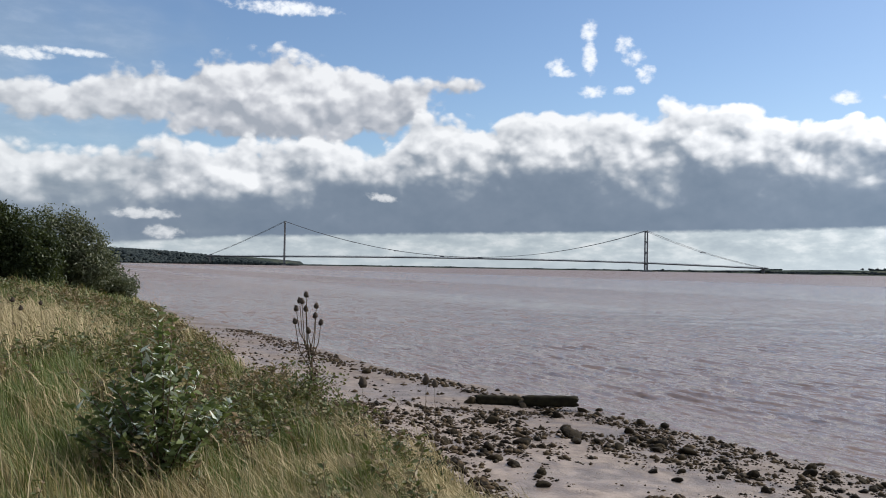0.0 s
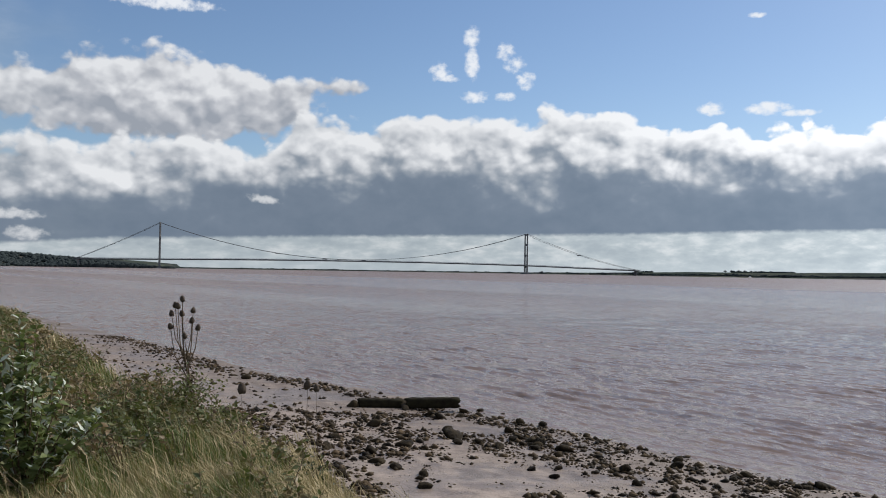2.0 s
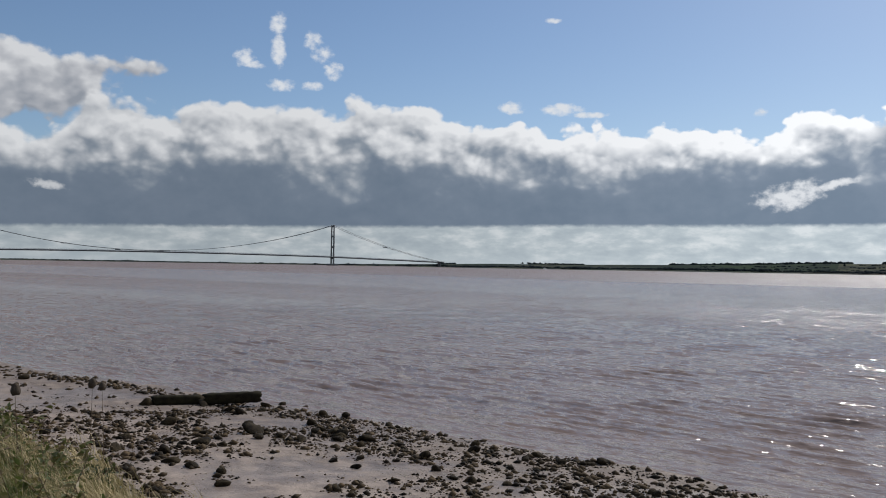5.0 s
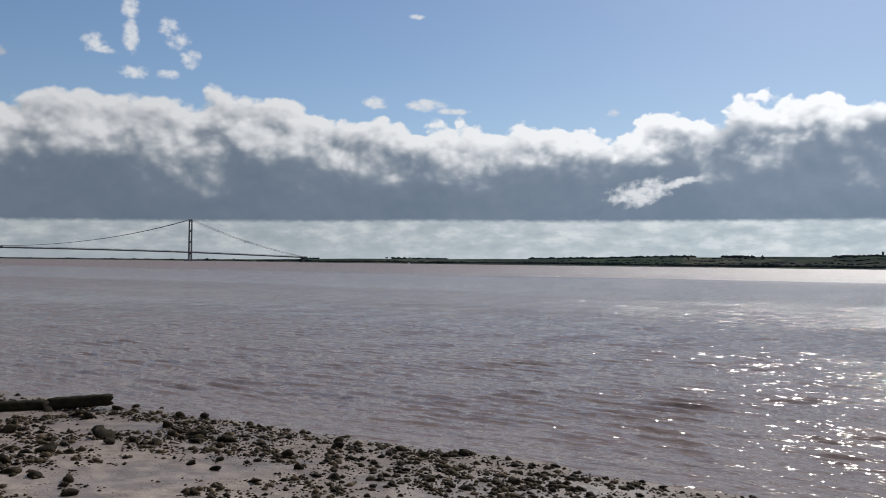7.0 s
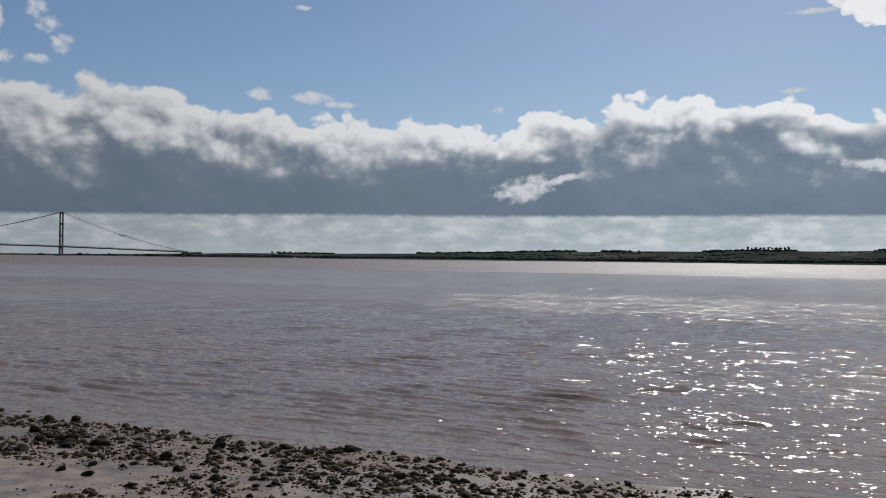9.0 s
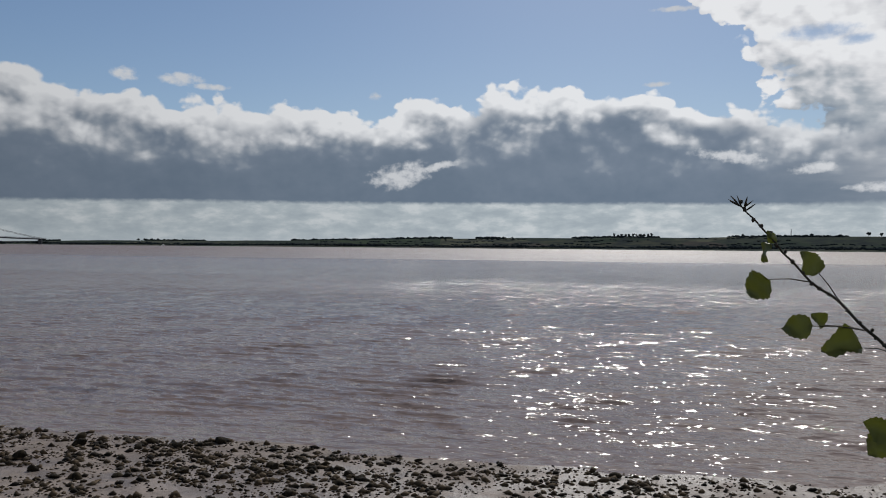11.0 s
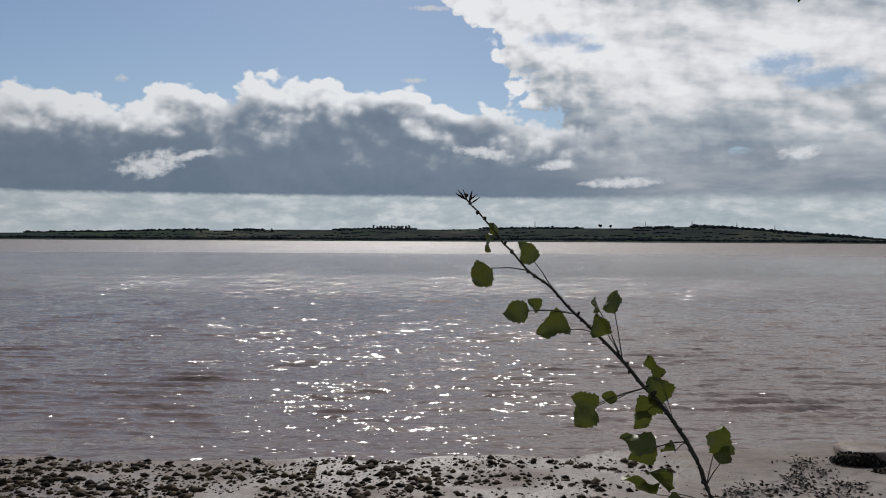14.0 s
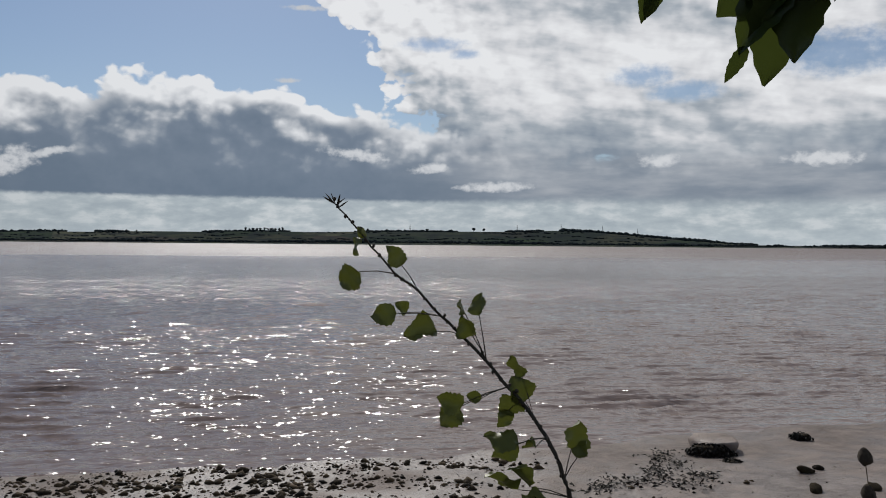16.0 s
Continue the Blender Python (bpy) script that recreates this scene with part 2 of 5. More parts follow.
    fade = g.m("SUBTRACT", 1.0, under)
    col = g.mix(fade, col, haze_col)
    bg = g.n("ShaderNodeBackground")
    g.put(bg.inputs[0], col)
    bg.inputs[1].default_value = 1.0
    out = g.n("ShaderNodeOutputWorld")
    g.put(out.inputs[0], bg.outputs[0])


build_sky()
sun = new("sun", bpy.data.lights.new("sun", "SUN"))
sun.data.energy, sun.data.angle, sun.data.color = 4.4, radians(0.55), (1.0, 0.95, 0.87)
sa, se = radians(SUN_AZ), radians(SUN_EL)
sun.matrix_world = look((0, 0, 60), (-math.sin(sa) * math.cos(se) * 60, -math.cos(sa) * math.cos(se) * 60, 60 - math.sin(se) * 60))


# ---- materials ----
def material(name, build):
    mat = bpy.data.materials.new(name)
    mat.use_nodes = True
    g = Nodes(mat.node_tree)
    b = g.n("ShaderNodeBsdfPrincipled")
    out = g.n("ShaderNodeOutputMaterial")
    g.t.links.new(b.outputs[0], out.inputs[0])
    build(g, b, out)
    return mat


def where(g):
    return g.n("ShaderNodeNewGeometry").outputs["Position"]


def bump(g, b, height, distance=1.0, strength=1.0):
    node = g.n("ShaderNodeBump")
    node.inputs["Distance"].default_value = distance
    node.inputs["Strength"].default_value = strength
    g.put(node.inputs["Height"], height)
    g.put(b.inputs["Normal"], node.outputs[0])


def surface(name, dark, light, scale=3.0, rough=0.85, relief=0.02, spec=0.4, island=0.0, thing=0.0, metal=0.0):
    """A mottled surface with grain at two sizes; island and thing: how far loose pieces and objects differ."""
    def build(g, b, out):
        p = where(g)
        a = g.noise(p, scale, 5.0, 0.6)
        c = g.noise(p, scale * 9.0, 4.0, 0.6)
        f = g.m("ADD", g.m("MULTIPLY", a, 0.65), g.m("MULTIPLY", c, 0.35))
        f = g.step(f, 0.32, 0.68)
        if island:
            r = g.n("ShaderNodeNewGeometry").outputs["Random Per Island"]
            f = g.m("ADD", f, g.m("MULTIPLY", g.m("SUBTRACT", r, 0.5), island), clamp=True)
        if thing:
            r = g.n("ShaderNodeObjectInfo").outputs["Random"]
            f = g.m("ADD", f, g.m("MULTIPLY", g.m("SUBTRACT", r, 0.5), thing), clamp=True)
        g.put(b.inputs["Base Color"], g.mix(f, dark, light))
        b.inputs["Roughness"].default_value = rough
        b.inputs["Specular IOR Level"].default_value = spec
        b.inputs["Metallic"].default_value = metal
        if relief:
            bump(g, b, g.m("MULTIPLY", g.m("ADD", a, g.m("MULTIPLY", c, 0.4)), relief))
    return material(name, build)


def water_build(g, b, out):
    p = where(g)
    m = g.n("ShaderNodeMapping")
    g.put(m.inputs[0], p)
    turn = radians(27.0)  # crests run along the shore
    m.inputs["Rotation"].default_value = (0, 0, -turn)
    q = m.outputs[0]

    def slopes(across, along, detail, weight, seed):
        node = g.n("ShaderNodeTexNoise")
        g.put(node.inputs["Vector"], g.v("ADD", g.v("MULTIPLY", q, (across, along, 1.0)), (seed, seed * 1.7, 0.0)))
        node.inputs["Scale"].default_value = 1.0
        node.inputs["Detail"].default_value = detail
        node.inputs["Roughness"].default_value = 0.55
        node.inputs["Distortion"].default_value = 0.4
        v = g.v("SUBTRACT", node.outputs[1], (0.5, 0.5, 0.5))
        return g.v("MULTIPLY", v, (weight * 1.15, weight * 1.6, 0.0))

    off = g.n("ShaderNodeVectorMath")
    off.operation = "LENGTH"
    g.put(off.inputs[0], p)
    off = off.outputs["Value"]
    gust = g.step(g.noise(g.v("MULTIPLY", q, (0.014, 0.004, 1.0)), 1.0, 4.0, 0.6), 0.34, 0.66, 0.75, 1.2)
    # smoother lanes between ruffled ones along the shore stand in for cloud shadow
    lane = g.n("ShaderNodeSeparateXYZ")
    g.put(lane.inputs[0], q)
    run = g.m("MULTIPLY", lane.outputs[0], g.m("ADD", 0.8, g.m("MULTIPLY", g.noise(g.v("MULTIPLY", q, (0.02, 0.006, 1.0)), 1.0, 3.0, 0.6), 0.4)))
    shadow_band = g.m("MAXIMUM", g.m("MULTIPLY", g.step(run, 84.0, 100.0), g.step(run, 250.0, 200.0)), g.m("MULTIPLY", g.step(run, 36.0, 42.0), g.step(run, 58.0, 50.0, 0.0, 0.7)))
    gust = g.m("MULTIPLY", gust, g.m("SUBTRACT", 1.0, g.m("MULTIPLY", shadow_band, 0.42)))
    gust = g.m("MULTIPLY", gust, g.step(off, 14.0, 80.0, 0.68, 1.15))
    s = g.v("ADD", slopes(0.30, 0.13, 1.0, 0.16, 3.0), slopes(1.3, 0.40, 1.0, 0.36, 11.0))
    s = g.v("ADD", s, slopes(4.0, 0.85, 1.0, 0.85, 23.0))
    s = g.v("ADD", s, slopes(10.5, 2.6, 1.0, 0.90, 31.0))
    s = g.v("ADD", s, slopes(24.0, 6.0, 1.0, 0.75, 47.0))
    sep = g.n("ShaderNodeSeparateXYZ")
    g.put(sep.inputs[0], s)
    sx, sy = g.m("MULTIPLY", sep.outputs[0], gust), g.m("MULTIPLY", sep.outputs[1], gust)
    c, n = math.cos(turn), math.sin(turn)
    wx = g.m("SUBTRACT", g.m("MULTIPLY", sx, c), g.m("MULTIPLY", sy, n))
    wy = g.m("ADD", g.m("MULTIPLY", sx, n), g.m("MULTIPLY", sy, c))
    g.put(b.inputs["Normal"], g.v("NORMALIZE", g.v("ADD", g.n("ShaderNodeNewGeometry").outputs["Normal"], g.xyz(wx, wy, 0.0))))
    silt = g.noise(g.v("MULTIPLY", q, (0.05, 0.012, 1.0)), 1.0, 5.0, 0.6)
    g.put(b.inputs["Base Color"], g.mix(g.step(silt, 0.35, 0.65), (0.186, 0.135, 0.113), (0.216, 0.160, 0.135)))
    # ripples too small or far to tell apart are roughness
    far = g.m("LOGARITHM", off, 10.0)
    g.put(b.inputs["Roughness"], g.m("MULTIPLY", g.ramp(g.m("DIVIDE", far, 4.0), ((0.25, 0.08), (0.40, 0.10), (0.50, 0.17), (0.58, 0.29), (0.70, 0.39), (1.0, 0.42))), g.m("SUBTRACT", 1.0, g.m("MULTIPLY", shadow_band, 0.35))))
    b.inputs["IOR"].default_value = 1.33
    b.inputs["Specular IOR Level"].default_value = 0.28


MAT_WATER = material("silty_water", water_build)


def mud_build(g, b, out):
    p = where(g)
    big = g.noise(p, 0.35, 4.0, 0.6)
    mid = g.noise(p, 2.3, 5.0, 0.65)
    fine = g.noise(p, 26.0, 4.0, 0.65)
    col = g.mix(g.step(mid, 0.35, 0.68), (0.178, 0.138, 0.114), (0.325, 0.264, 0.224))
    # shell grit lies in patches
    spots = g.n("ShaderNodeTexVoronoi")
    g.put(spots.inputs["Vector"], p)
    spots.inputs["Scale"].default_value = 34.0
    grit = g.m("MULTIPLY", g.step(spots.outputs["Distance"], 0.34, 0.22), g.step(g.noise(p, 0.8, 3.0, 0.5), 0.50, 0.62))
    col = g.mix(g.m("MULTIPLY", grit, 0.55), col, (0.36, 0.29, 0.20))
    col = g.mix(g.m("MULTIPLY", g.step(fine, 0.56, 0.70), 0.55), col, (0.045, 0.038, 0.030))
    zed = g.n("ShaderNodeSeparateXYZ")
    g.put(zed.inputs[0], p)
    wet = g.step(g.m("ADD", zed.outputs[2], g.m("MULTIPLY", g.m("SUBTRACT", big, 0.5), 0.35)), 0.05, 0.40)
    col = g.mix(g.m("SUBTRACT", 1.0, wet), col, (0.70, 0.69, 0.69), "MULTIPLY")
    g.put(b.inputs["Base Color"], col)
    g.put(b.inputs["Roughness"], g.step(g.m("ADD", big, g.m("MULTIPLY", g.m("SUBTRACT", mid, 0.5), 0.5)), 0.4, 0.62, 0.40, 0.8))
    b.inputs["Specular IOR Level"].default_value = 0.28
    h = g.m("ADD", g.m("MULTIPLY", mid, 0.05), g.m("ADD", g.m("MULTIPLY", fine, 0.010), g.m("MULTIPLY", grit, 0.008)))
    bump(g, b, h)


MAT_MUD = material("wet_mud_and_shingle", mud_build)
MAT_SOIL = surface("bank_soil", (0.025, 0.024, 0.012), (0.085, 0.072, 0.036), 2.0, 0.95, 0.05)
MAT_BED = surface("river_bed", (0.06, 0.05, 0.04), (0.12, 0.10, 0.08), 0.5, 0.8, 0.0)


def field_build(g, b, out):
    p = where(g)
    cells = g.n("ShaderNodeTexVoronoi")
    g.put(cells.inputs["Vector"], g.v("MULTIPLY", p, (0.0042, 0.0042, 0.0)))
    cells.inputs["Scale"].default_value = 1.0
    sep = g.n("ShaderNodeSeparateColor")
    g.put(sep.inputs[0], cells.outputs["Color"])
    col = g.ramp(sep.outputs[0], ((0.0, (0.036, 0.043, 0.042)), (0.35, (0.058, 0.078, 0.050)), (0.55, (0.082, 0.072, 0.064)), (0.75, (0.046, 0.058, 0.048)), (1.0, (0.105, 0.108, 0.078))))
    n = g.noise(p, 0.02, 5.0, 0.6)
    col = g.mix(g.step(n, 0.35, 0.7), col, (0.038, 0.045, 0.046))
    g.put(b.inputs["Base Color"], col)
    b.inputs["Roughness"].default_value = 0.95
    b.inputs["Specular IOR Level"].default_value = 0.0


MAT_FIELD = material("far_fields", field_build)


def leaf_material(name, front, back, dry=None, island=0.5, spec=0.35, rough=0.55, through=0.35, patch=0.0):
    """Thin leaves that let some light through."""
    def build(g, b, out):
        r = g.n("ShaderNodeNewGeometry").outputs["Random Per Island"]
        p = where(g)
        f = g.m("ADD", g.m("MULTIPLY", r, island), g.m("MULTIPLY", g.noise(p, 7.0, 3.0, 0.6), 0.6))
        col = g.mix(g.step(f, 0.2, 0.9), front, back)
        if dry:
            q = g.m("ADD", g.noise(p, 0.42, 3.0, 0.55), g.m("MULTIPLY", g.m("SUBTRACT", r, 0.5), 0.26))
            col = g.mix(g.step(q, 0.44 - patch, 0.60 - patch), col, dry)
        g.put(b.inputs["Base Color"], col)
        b.inputs["Roughness"].default_value = rough
        b.inputs["Specular IOR Level"].default_value = spec
        tr = g.n("ShaderNodeBsdfTranslucent")
        g.put(tr.inputs[0], g.mix(0.35, col, (0.20, 0.24, 0.03), "ADD"))
        mx = g.n("ShaderNodeMixShader")
        mx.inputs[0].default_value = through
        g.t.links.new(b.outputs[0], mx.inputs[1])
        g.t.links.new(tr.outputs[0], mx.inputs[2])
        g.t.links.new(mx.outputs[0], out.inputs[0])
    return material(name, build)


MAT_GRASS = leaf_material("bank_grass", (0.028, 0.054, 0.010), (0.120, 0.145, 0.036), dry=(0.270, 0.205, 0.098), island=0.8, rough=0.6, through=0.24, patch=-0.04)
MAT_STRAW = leaf_material("dry_grass", (0.25, 0.19, 0.10), (0.46, 0.38, 0.22), rough=0.7, through=0.2)
MAT_WEED = leaf_material("weed_leaf", (0.055, 0.076, 0.024), (0.135, 0.128, 0.048), dry=(0.165, 0.112, 0.056), through=0.2)
MAT_SILVER = leaf_material("silver_leaf", (0.040, 0.062, 0.018), (0.115, 0.142, 0.048), island=0.8, through=0.25, rough=0.6, spec=0.2)
MAT_SILVER_BACK = leaf_material("silver_leaf_underside", (0.34, 0.38, 0.30), (0.56, 0.60, 0.50), through=0.15)
MAT_HAW = leaf_material("bush_leaf", (0.016, 0.026, 0.010), (0.042, 0.055, 0.018), through=0.15)
MAT_WILLOW = leaf_material("willow_leaf", (0.035, 0.045, 0.020), (0.16, 0.17, 0.11), through=0.2)
MAT_POPLAR = leaf_material("poplar_leaf", (0.020, 0.027, 0.008), (0.098, 0.106, 0.022), island=1.0, through=0.17, rough=0.45)
MAT_DARKLEAF = leaf_material("overhanging_leaf", (0.016, 0.028, 0.009), (0.035, 0.055, 0.013), island=0.6, through=0.2, rough=0.35)
MAT_STEM = surface("dark_bark", (0.030, 0.024, 0.018), (0.075, 0.058, 0.042), 40.0, 0.8, 0.002)
MAT_TWIG = surface("brown_stalk", (0.055, 0.036, 0.021), (0.13, 0.092, 0.054), 30.0, 0.85, 0.002)
MAT_HEAD = surface("teasel_head", (0.028, 0.020, 0.014), (0.075, 0.053, 0.035), 60.0, 0.9, 0.004)
MAT_ROCK = surface("weedy_rock", (0.009, 0.007, 0.0055), (0.046, 0.034, 0.019), 7.0, 0.85, 0.03, 0.08, thing=0.6)
MAT_WEEDROCK = surface("black_weed", (0.008, 0.007, 0.006), (0.035, 0.028, 0.020), 12.0, 0.7, 0.01, 0.15, island=0.6)
MAT_PEBBLE = surface("shingle", (0.010, 0.008, 0.006), (0.095, 0.066, 0.038), 5.0, 0.8, 0.0, 0.1, island=1.0)
MAT_SHELL = surface("shell_grit", (0.20, 0.16, 0.11), (0.48, 0.41, 0.31), 8.0, 0.6, 0.0, island=1.0)
MAT_TIMBER = surface("algae_timber", (0.010, 0.008, 0.006), (0.030, 0.026, 0.014), 6.0, 0.9, 0.03, 0.08)
MAT_CLAY = surface("clay_boulder", (0.032, 0.026, 0.022), (0.066, 0.054, 0.046), 3.0, 0.9, 0.02, 0.1)
MAT_CONCRETE = surface("bridge_concrete", (0.10, 0.105, 0.11), (0.16, 0.165, 0.17), 0.05, 0.9, 0.0)
MAT_STEEL = surface("bridge_steel", (0.055, 0.062, 0.072), (0.085, 0.092, 0.105), 0.05, 0.6, 0.0)
# far leaves carry the blue lift of distance haze in their colour
MAT_FARLEAF = surface("far_foliage", (0.024, 0.031, 0.034), (0.048, 0.057, 0.056), 0.06, 0.95, 0.0, 0.0, island=0.5)
MAT_WHITE = surface("white_paint", (0.72, 0.72, 0.70), (0.82, 0.82, 0.80), 1.0, 0.5, 0.0)
MAT_YELLOW = leaf_material("yellow_flower", (0.55, 0.42, 0.02), (0.70, 0.55, 0.04))


# ---- building helpers ----
rng = np.random.default_rng(7)


def mesh_np(name, verts, tris=None, quads=None):
    """A mesh from arrays of corners, triangles and quads."""
    verts = np.asarray(verts, dtype=np.float32).reshape(-1, 3)
    sets = [np.asarray(f, dtype=np.int32) for f in (tris, quads) if f is not None and len(f)]
    me = bpy.data.meshes.new(name)
    me.vertices.add(len(verts))
    me.vertices.foreach_set("co", verts.ravel())
    loops = np.concatenate([f.ravel() for f in sets])
    sizes = np.concatenate([np.full(len(f), f.shape[1], dtype=np.int32) for f in sets])
    me.loops.add(len(loops))
    me.loops.foreach_set("vertex_index", loops)
    me.polygons.add(len(sizes))
    starts = np.concatenate([[0], np.cumsum(sizes)[:-1]]).astype(np.int32)
    me.polygons.foreach_set("loop_start", starts)
    me.update(calc_edges=True)
    me.validate()
    return me


def from_bm(name, bm, smooth=False):
    me = bpy.data.meshes.new(name)
    bm.to_mesh(me)
    bm.free()
    if smooth:
        me.polygons.foreach_set("use_smooth", [True] * len(me.polygons))
    return me


def part(name, data, mat, parent=None, label="", smooth=False):
    """Links a bmesh or a mesh as one object, under a thing or a part."""
    me = from_bm(name, data, smooth) if isinstance(data, bmesh.types.BMesh) else data
    if smooth:
        me.polygons.foreach_set("use_smooth", [True] * len(me.polygons))
    if mat and not me.materials:
        me.materials.append(mat)
    ob = new(name, me)
    if parent:
        ob.parent = parent
    if label:
        ob["label"] = label
    return ob


def thing(name, at, label, category, group="", kind=""):
    ob = new(name)
    ob.matrix_basis = Matrix.Translation(at)
    return tagged(ob, label, category, group, kind)


def tube(points, radii, sides=6):
    """Corners and quads of a tapered tube along points."""
    pts = np.asarray(points, float)
    n = len(pts)
    tang = np.gradient(pts, axis=0)
    tang /= np.linalg.norm(tang, axis=1)[:, None] + 1e-9
    ref = np.where(np.abs(tang[:, 2:3]) > 0.9, np.array([[1.0, 0, 0]]), np.array([[0, 0, 1.0]]))
    u = np.cross(tang, ref)
    u /= np.linalg.norm(u, axis=1)[:, None]
    w = np.cross(tang, u)
    a = np.linspace(0, 2 * np.pi, sides, endpoint=False)
    r = np.broadcast_to(np.asarray(radii, float), (n,))
    v = pts[:, None] + r[:, None, None] * (np.cos(a)[None, :, None] * u[:, None] + np.sin(a)[None, :, None] * w[:, None])
    i, j = np.meshgrid(np.arange(n - 1), np.arange(sides), indexing="ij")
    k = (j + 1) % sides
    q = np.stack([i * sides + j, i * sides + k, (i + 1) * sides + k, (i + 1) * sides + j], -1).reshape(-1, 4)
    return v.reshape(-1, 3), q


class Heap:
    """Gathers corners, triangles and quads of many small pieces into one mesh."""

    def __init__(self):
        self.v, self.t, self.q, self.n = [], [], [], 0

    def add(self, v, t=None, q=None):
        v = np.asarray(v, float).reshape(-1, 3)
        self.v.append(v)
        if t is not None:
            self.t.append(np.asarray(t, int) + self.n)
        if q is not None:
            self.q.append(np.asarray(q, int) + self.n)
        self.n += len(v)

    def tube(self, points, radii, sides=5):
        v, q = tube(points, radii, sides)
        self.add(v, q=q)

    def mesh(self, name):
        return mesh_np(name, np.concatenate(self.v), np.concatenate(self.t) if self.t else None, np.concatenate(self.q) if self.q else None)


def unit(v):
    return v / (np.linalg.norm(v, axis=-1, keepdims=True) + 1e-9)


def leaves(heap, p, axis, length, width, fold=0.15, curl=0.0):
    """Many folded leaves: a pair of quads on each side of the midrib."""
    n = len(p)
    axis = unit(axis)
    side = unit(np.cross(axis, rng.normal(size=(n, 3)) * 0.6 + np.array([0, 0, 1.0])))
    up = np.cross(side, axis)
    L, W = np.broadcast_to(length, (n,))[:, None], np.broadcast_to(width, (n,))[:, None]
    b = p
    m = p + axis * L * 0.5 + up * L * curl
    t = p + axis * L - up * L * curl
    l = p + axis * L * 0.42 + side * W * 0.5 + up * W * fold
    r = p + axis * L * 0.42 - side * W * 0.5 + up * W * fold
    v = np.stack([b, m, t, l, r], 1).reshape(-1, 3)
    o = (np.arange(n) * 5)[:, None]
    tri = np.concatenate([o + np.array([[0, 1, 3]]), o + np.array([[1, 2, 3]]), o + np.array([[0, 4, 1]]), o + np.array([[1, 4, 2]])])
    heap.add(v, t=tri)


# ---- the lie of the land ----
SHORE = np.array([(-900, 4950), (-700, 3400), (-560, 3060), (-545, 2905), (-620, 2870), (-1000, 2850), (-1120, 2500), (-300, 700), (-66, 160),
                  (-34, 88), (-22.0, 64.5), (-17.0, 56), (-12.2, 48.2), (-8.8, 42.5), (-5.9, 37), (-3.6, 32.4), (-1.8, 29.6), (-0.4, 28), (1.7, 25.2), (4.2, 21.4), (6.0, 18.3), (7.9, 15.2),
                  (9.6, 12.3), (11.2, 9.2), (12.5, 7.0), (13.7, 5.3), (15.6, 2.4), (17.4, 0.4), (20.2, -3.5), (27, -14), (45, -40), (300, -420), (2600, -4000)], float)
BANK = np.array([(-700, 3420), (-640, 2925), (-1010, 2880), (-1135, 2500), (-315, 700), (-80, 160), (-40, 95), (-23.5, 61), (-14.2, 40), (-8.2, 27), (-5.0, 20), (-2.9, 15.6), (-1.6, 12.9),
                 (-0.5, 10.8), (0.2, 9.4), (0.7, 8.2), (1.7, 5.6), (3.0, 2.2), (4.2, -2.5), (7, -10), (18, -30), (280, -430), (2580, -4010)], float)


def inland(px, py, line):
    """Signed distance from a line of points; above zero on the land's side."""
    best = np.full(px.shape, 1e9)
    sign = np.ones(px.shape)
    for (ax, ay), (bx, by) in zip(line[:-1], line[1:]):
        dx, dy = bx - ax, by - ay
        f = np.clip(((px - ax) * dx + (py - ay) * dy) / (dx * dx + dy * dy), 0, 1)
        d = np.hypot(px - ax - f * dx, py - ay - f * dy)
        s = np.where(dx * (py - ay) - dy * (px - ax) < 0, 1.0, -1.0)
        near = d < best - 1e-6
        best, sign = np.where(near, d, best), np.where(near, s, sign)
    return best * sign


def smooth(x):
    x = np.clip(x, 0, 1)
    return x * x * (3 - 2 * x)


def wobble(x, y, size, seed):
    """Cheap smooth noise from a few crossed waves, about -1 to 1."""
    r = np.random.default_rng(seed)
    out = 0
    for _ in range(7):
        a, ph, f = r.uniform(0, 2 * np.pi), r.uniform(0, 2 * np.pi), r.uniform(0.6, 1.9) * 2 * np.pi / size
        out = out + np.sin((x * np.cos(a) + y * np.sin(a)) * f + ph)
    return out / 3.6


FAR_AZ = np.array([-40, -14, 8, 13, 17, 19.5, 21.5, 28, 45, 60, 75, 88, 92, 100, 110, 130])
FAR_D = np.array([4600, 4600, 4450, 4300, 3900, 3420, 3230, 2880, 2600, 2480, 2480, 2500, 2620, 3100, 3500, 3900])
RIDGE_AZ = np.array([-40, 8, 13, 17, 20, 24, 30, 36, 41, 45, 51, 59, 66, 74, 79, 82, 85, 88, 90.5, 93, 130])
RIDGE_H = np.array([7, 7, 8, 11, 14, 18, 19, 22, 27, 32, 37, 39, 43, 46, 50, 45, 36, 21, 12, 8, 8])


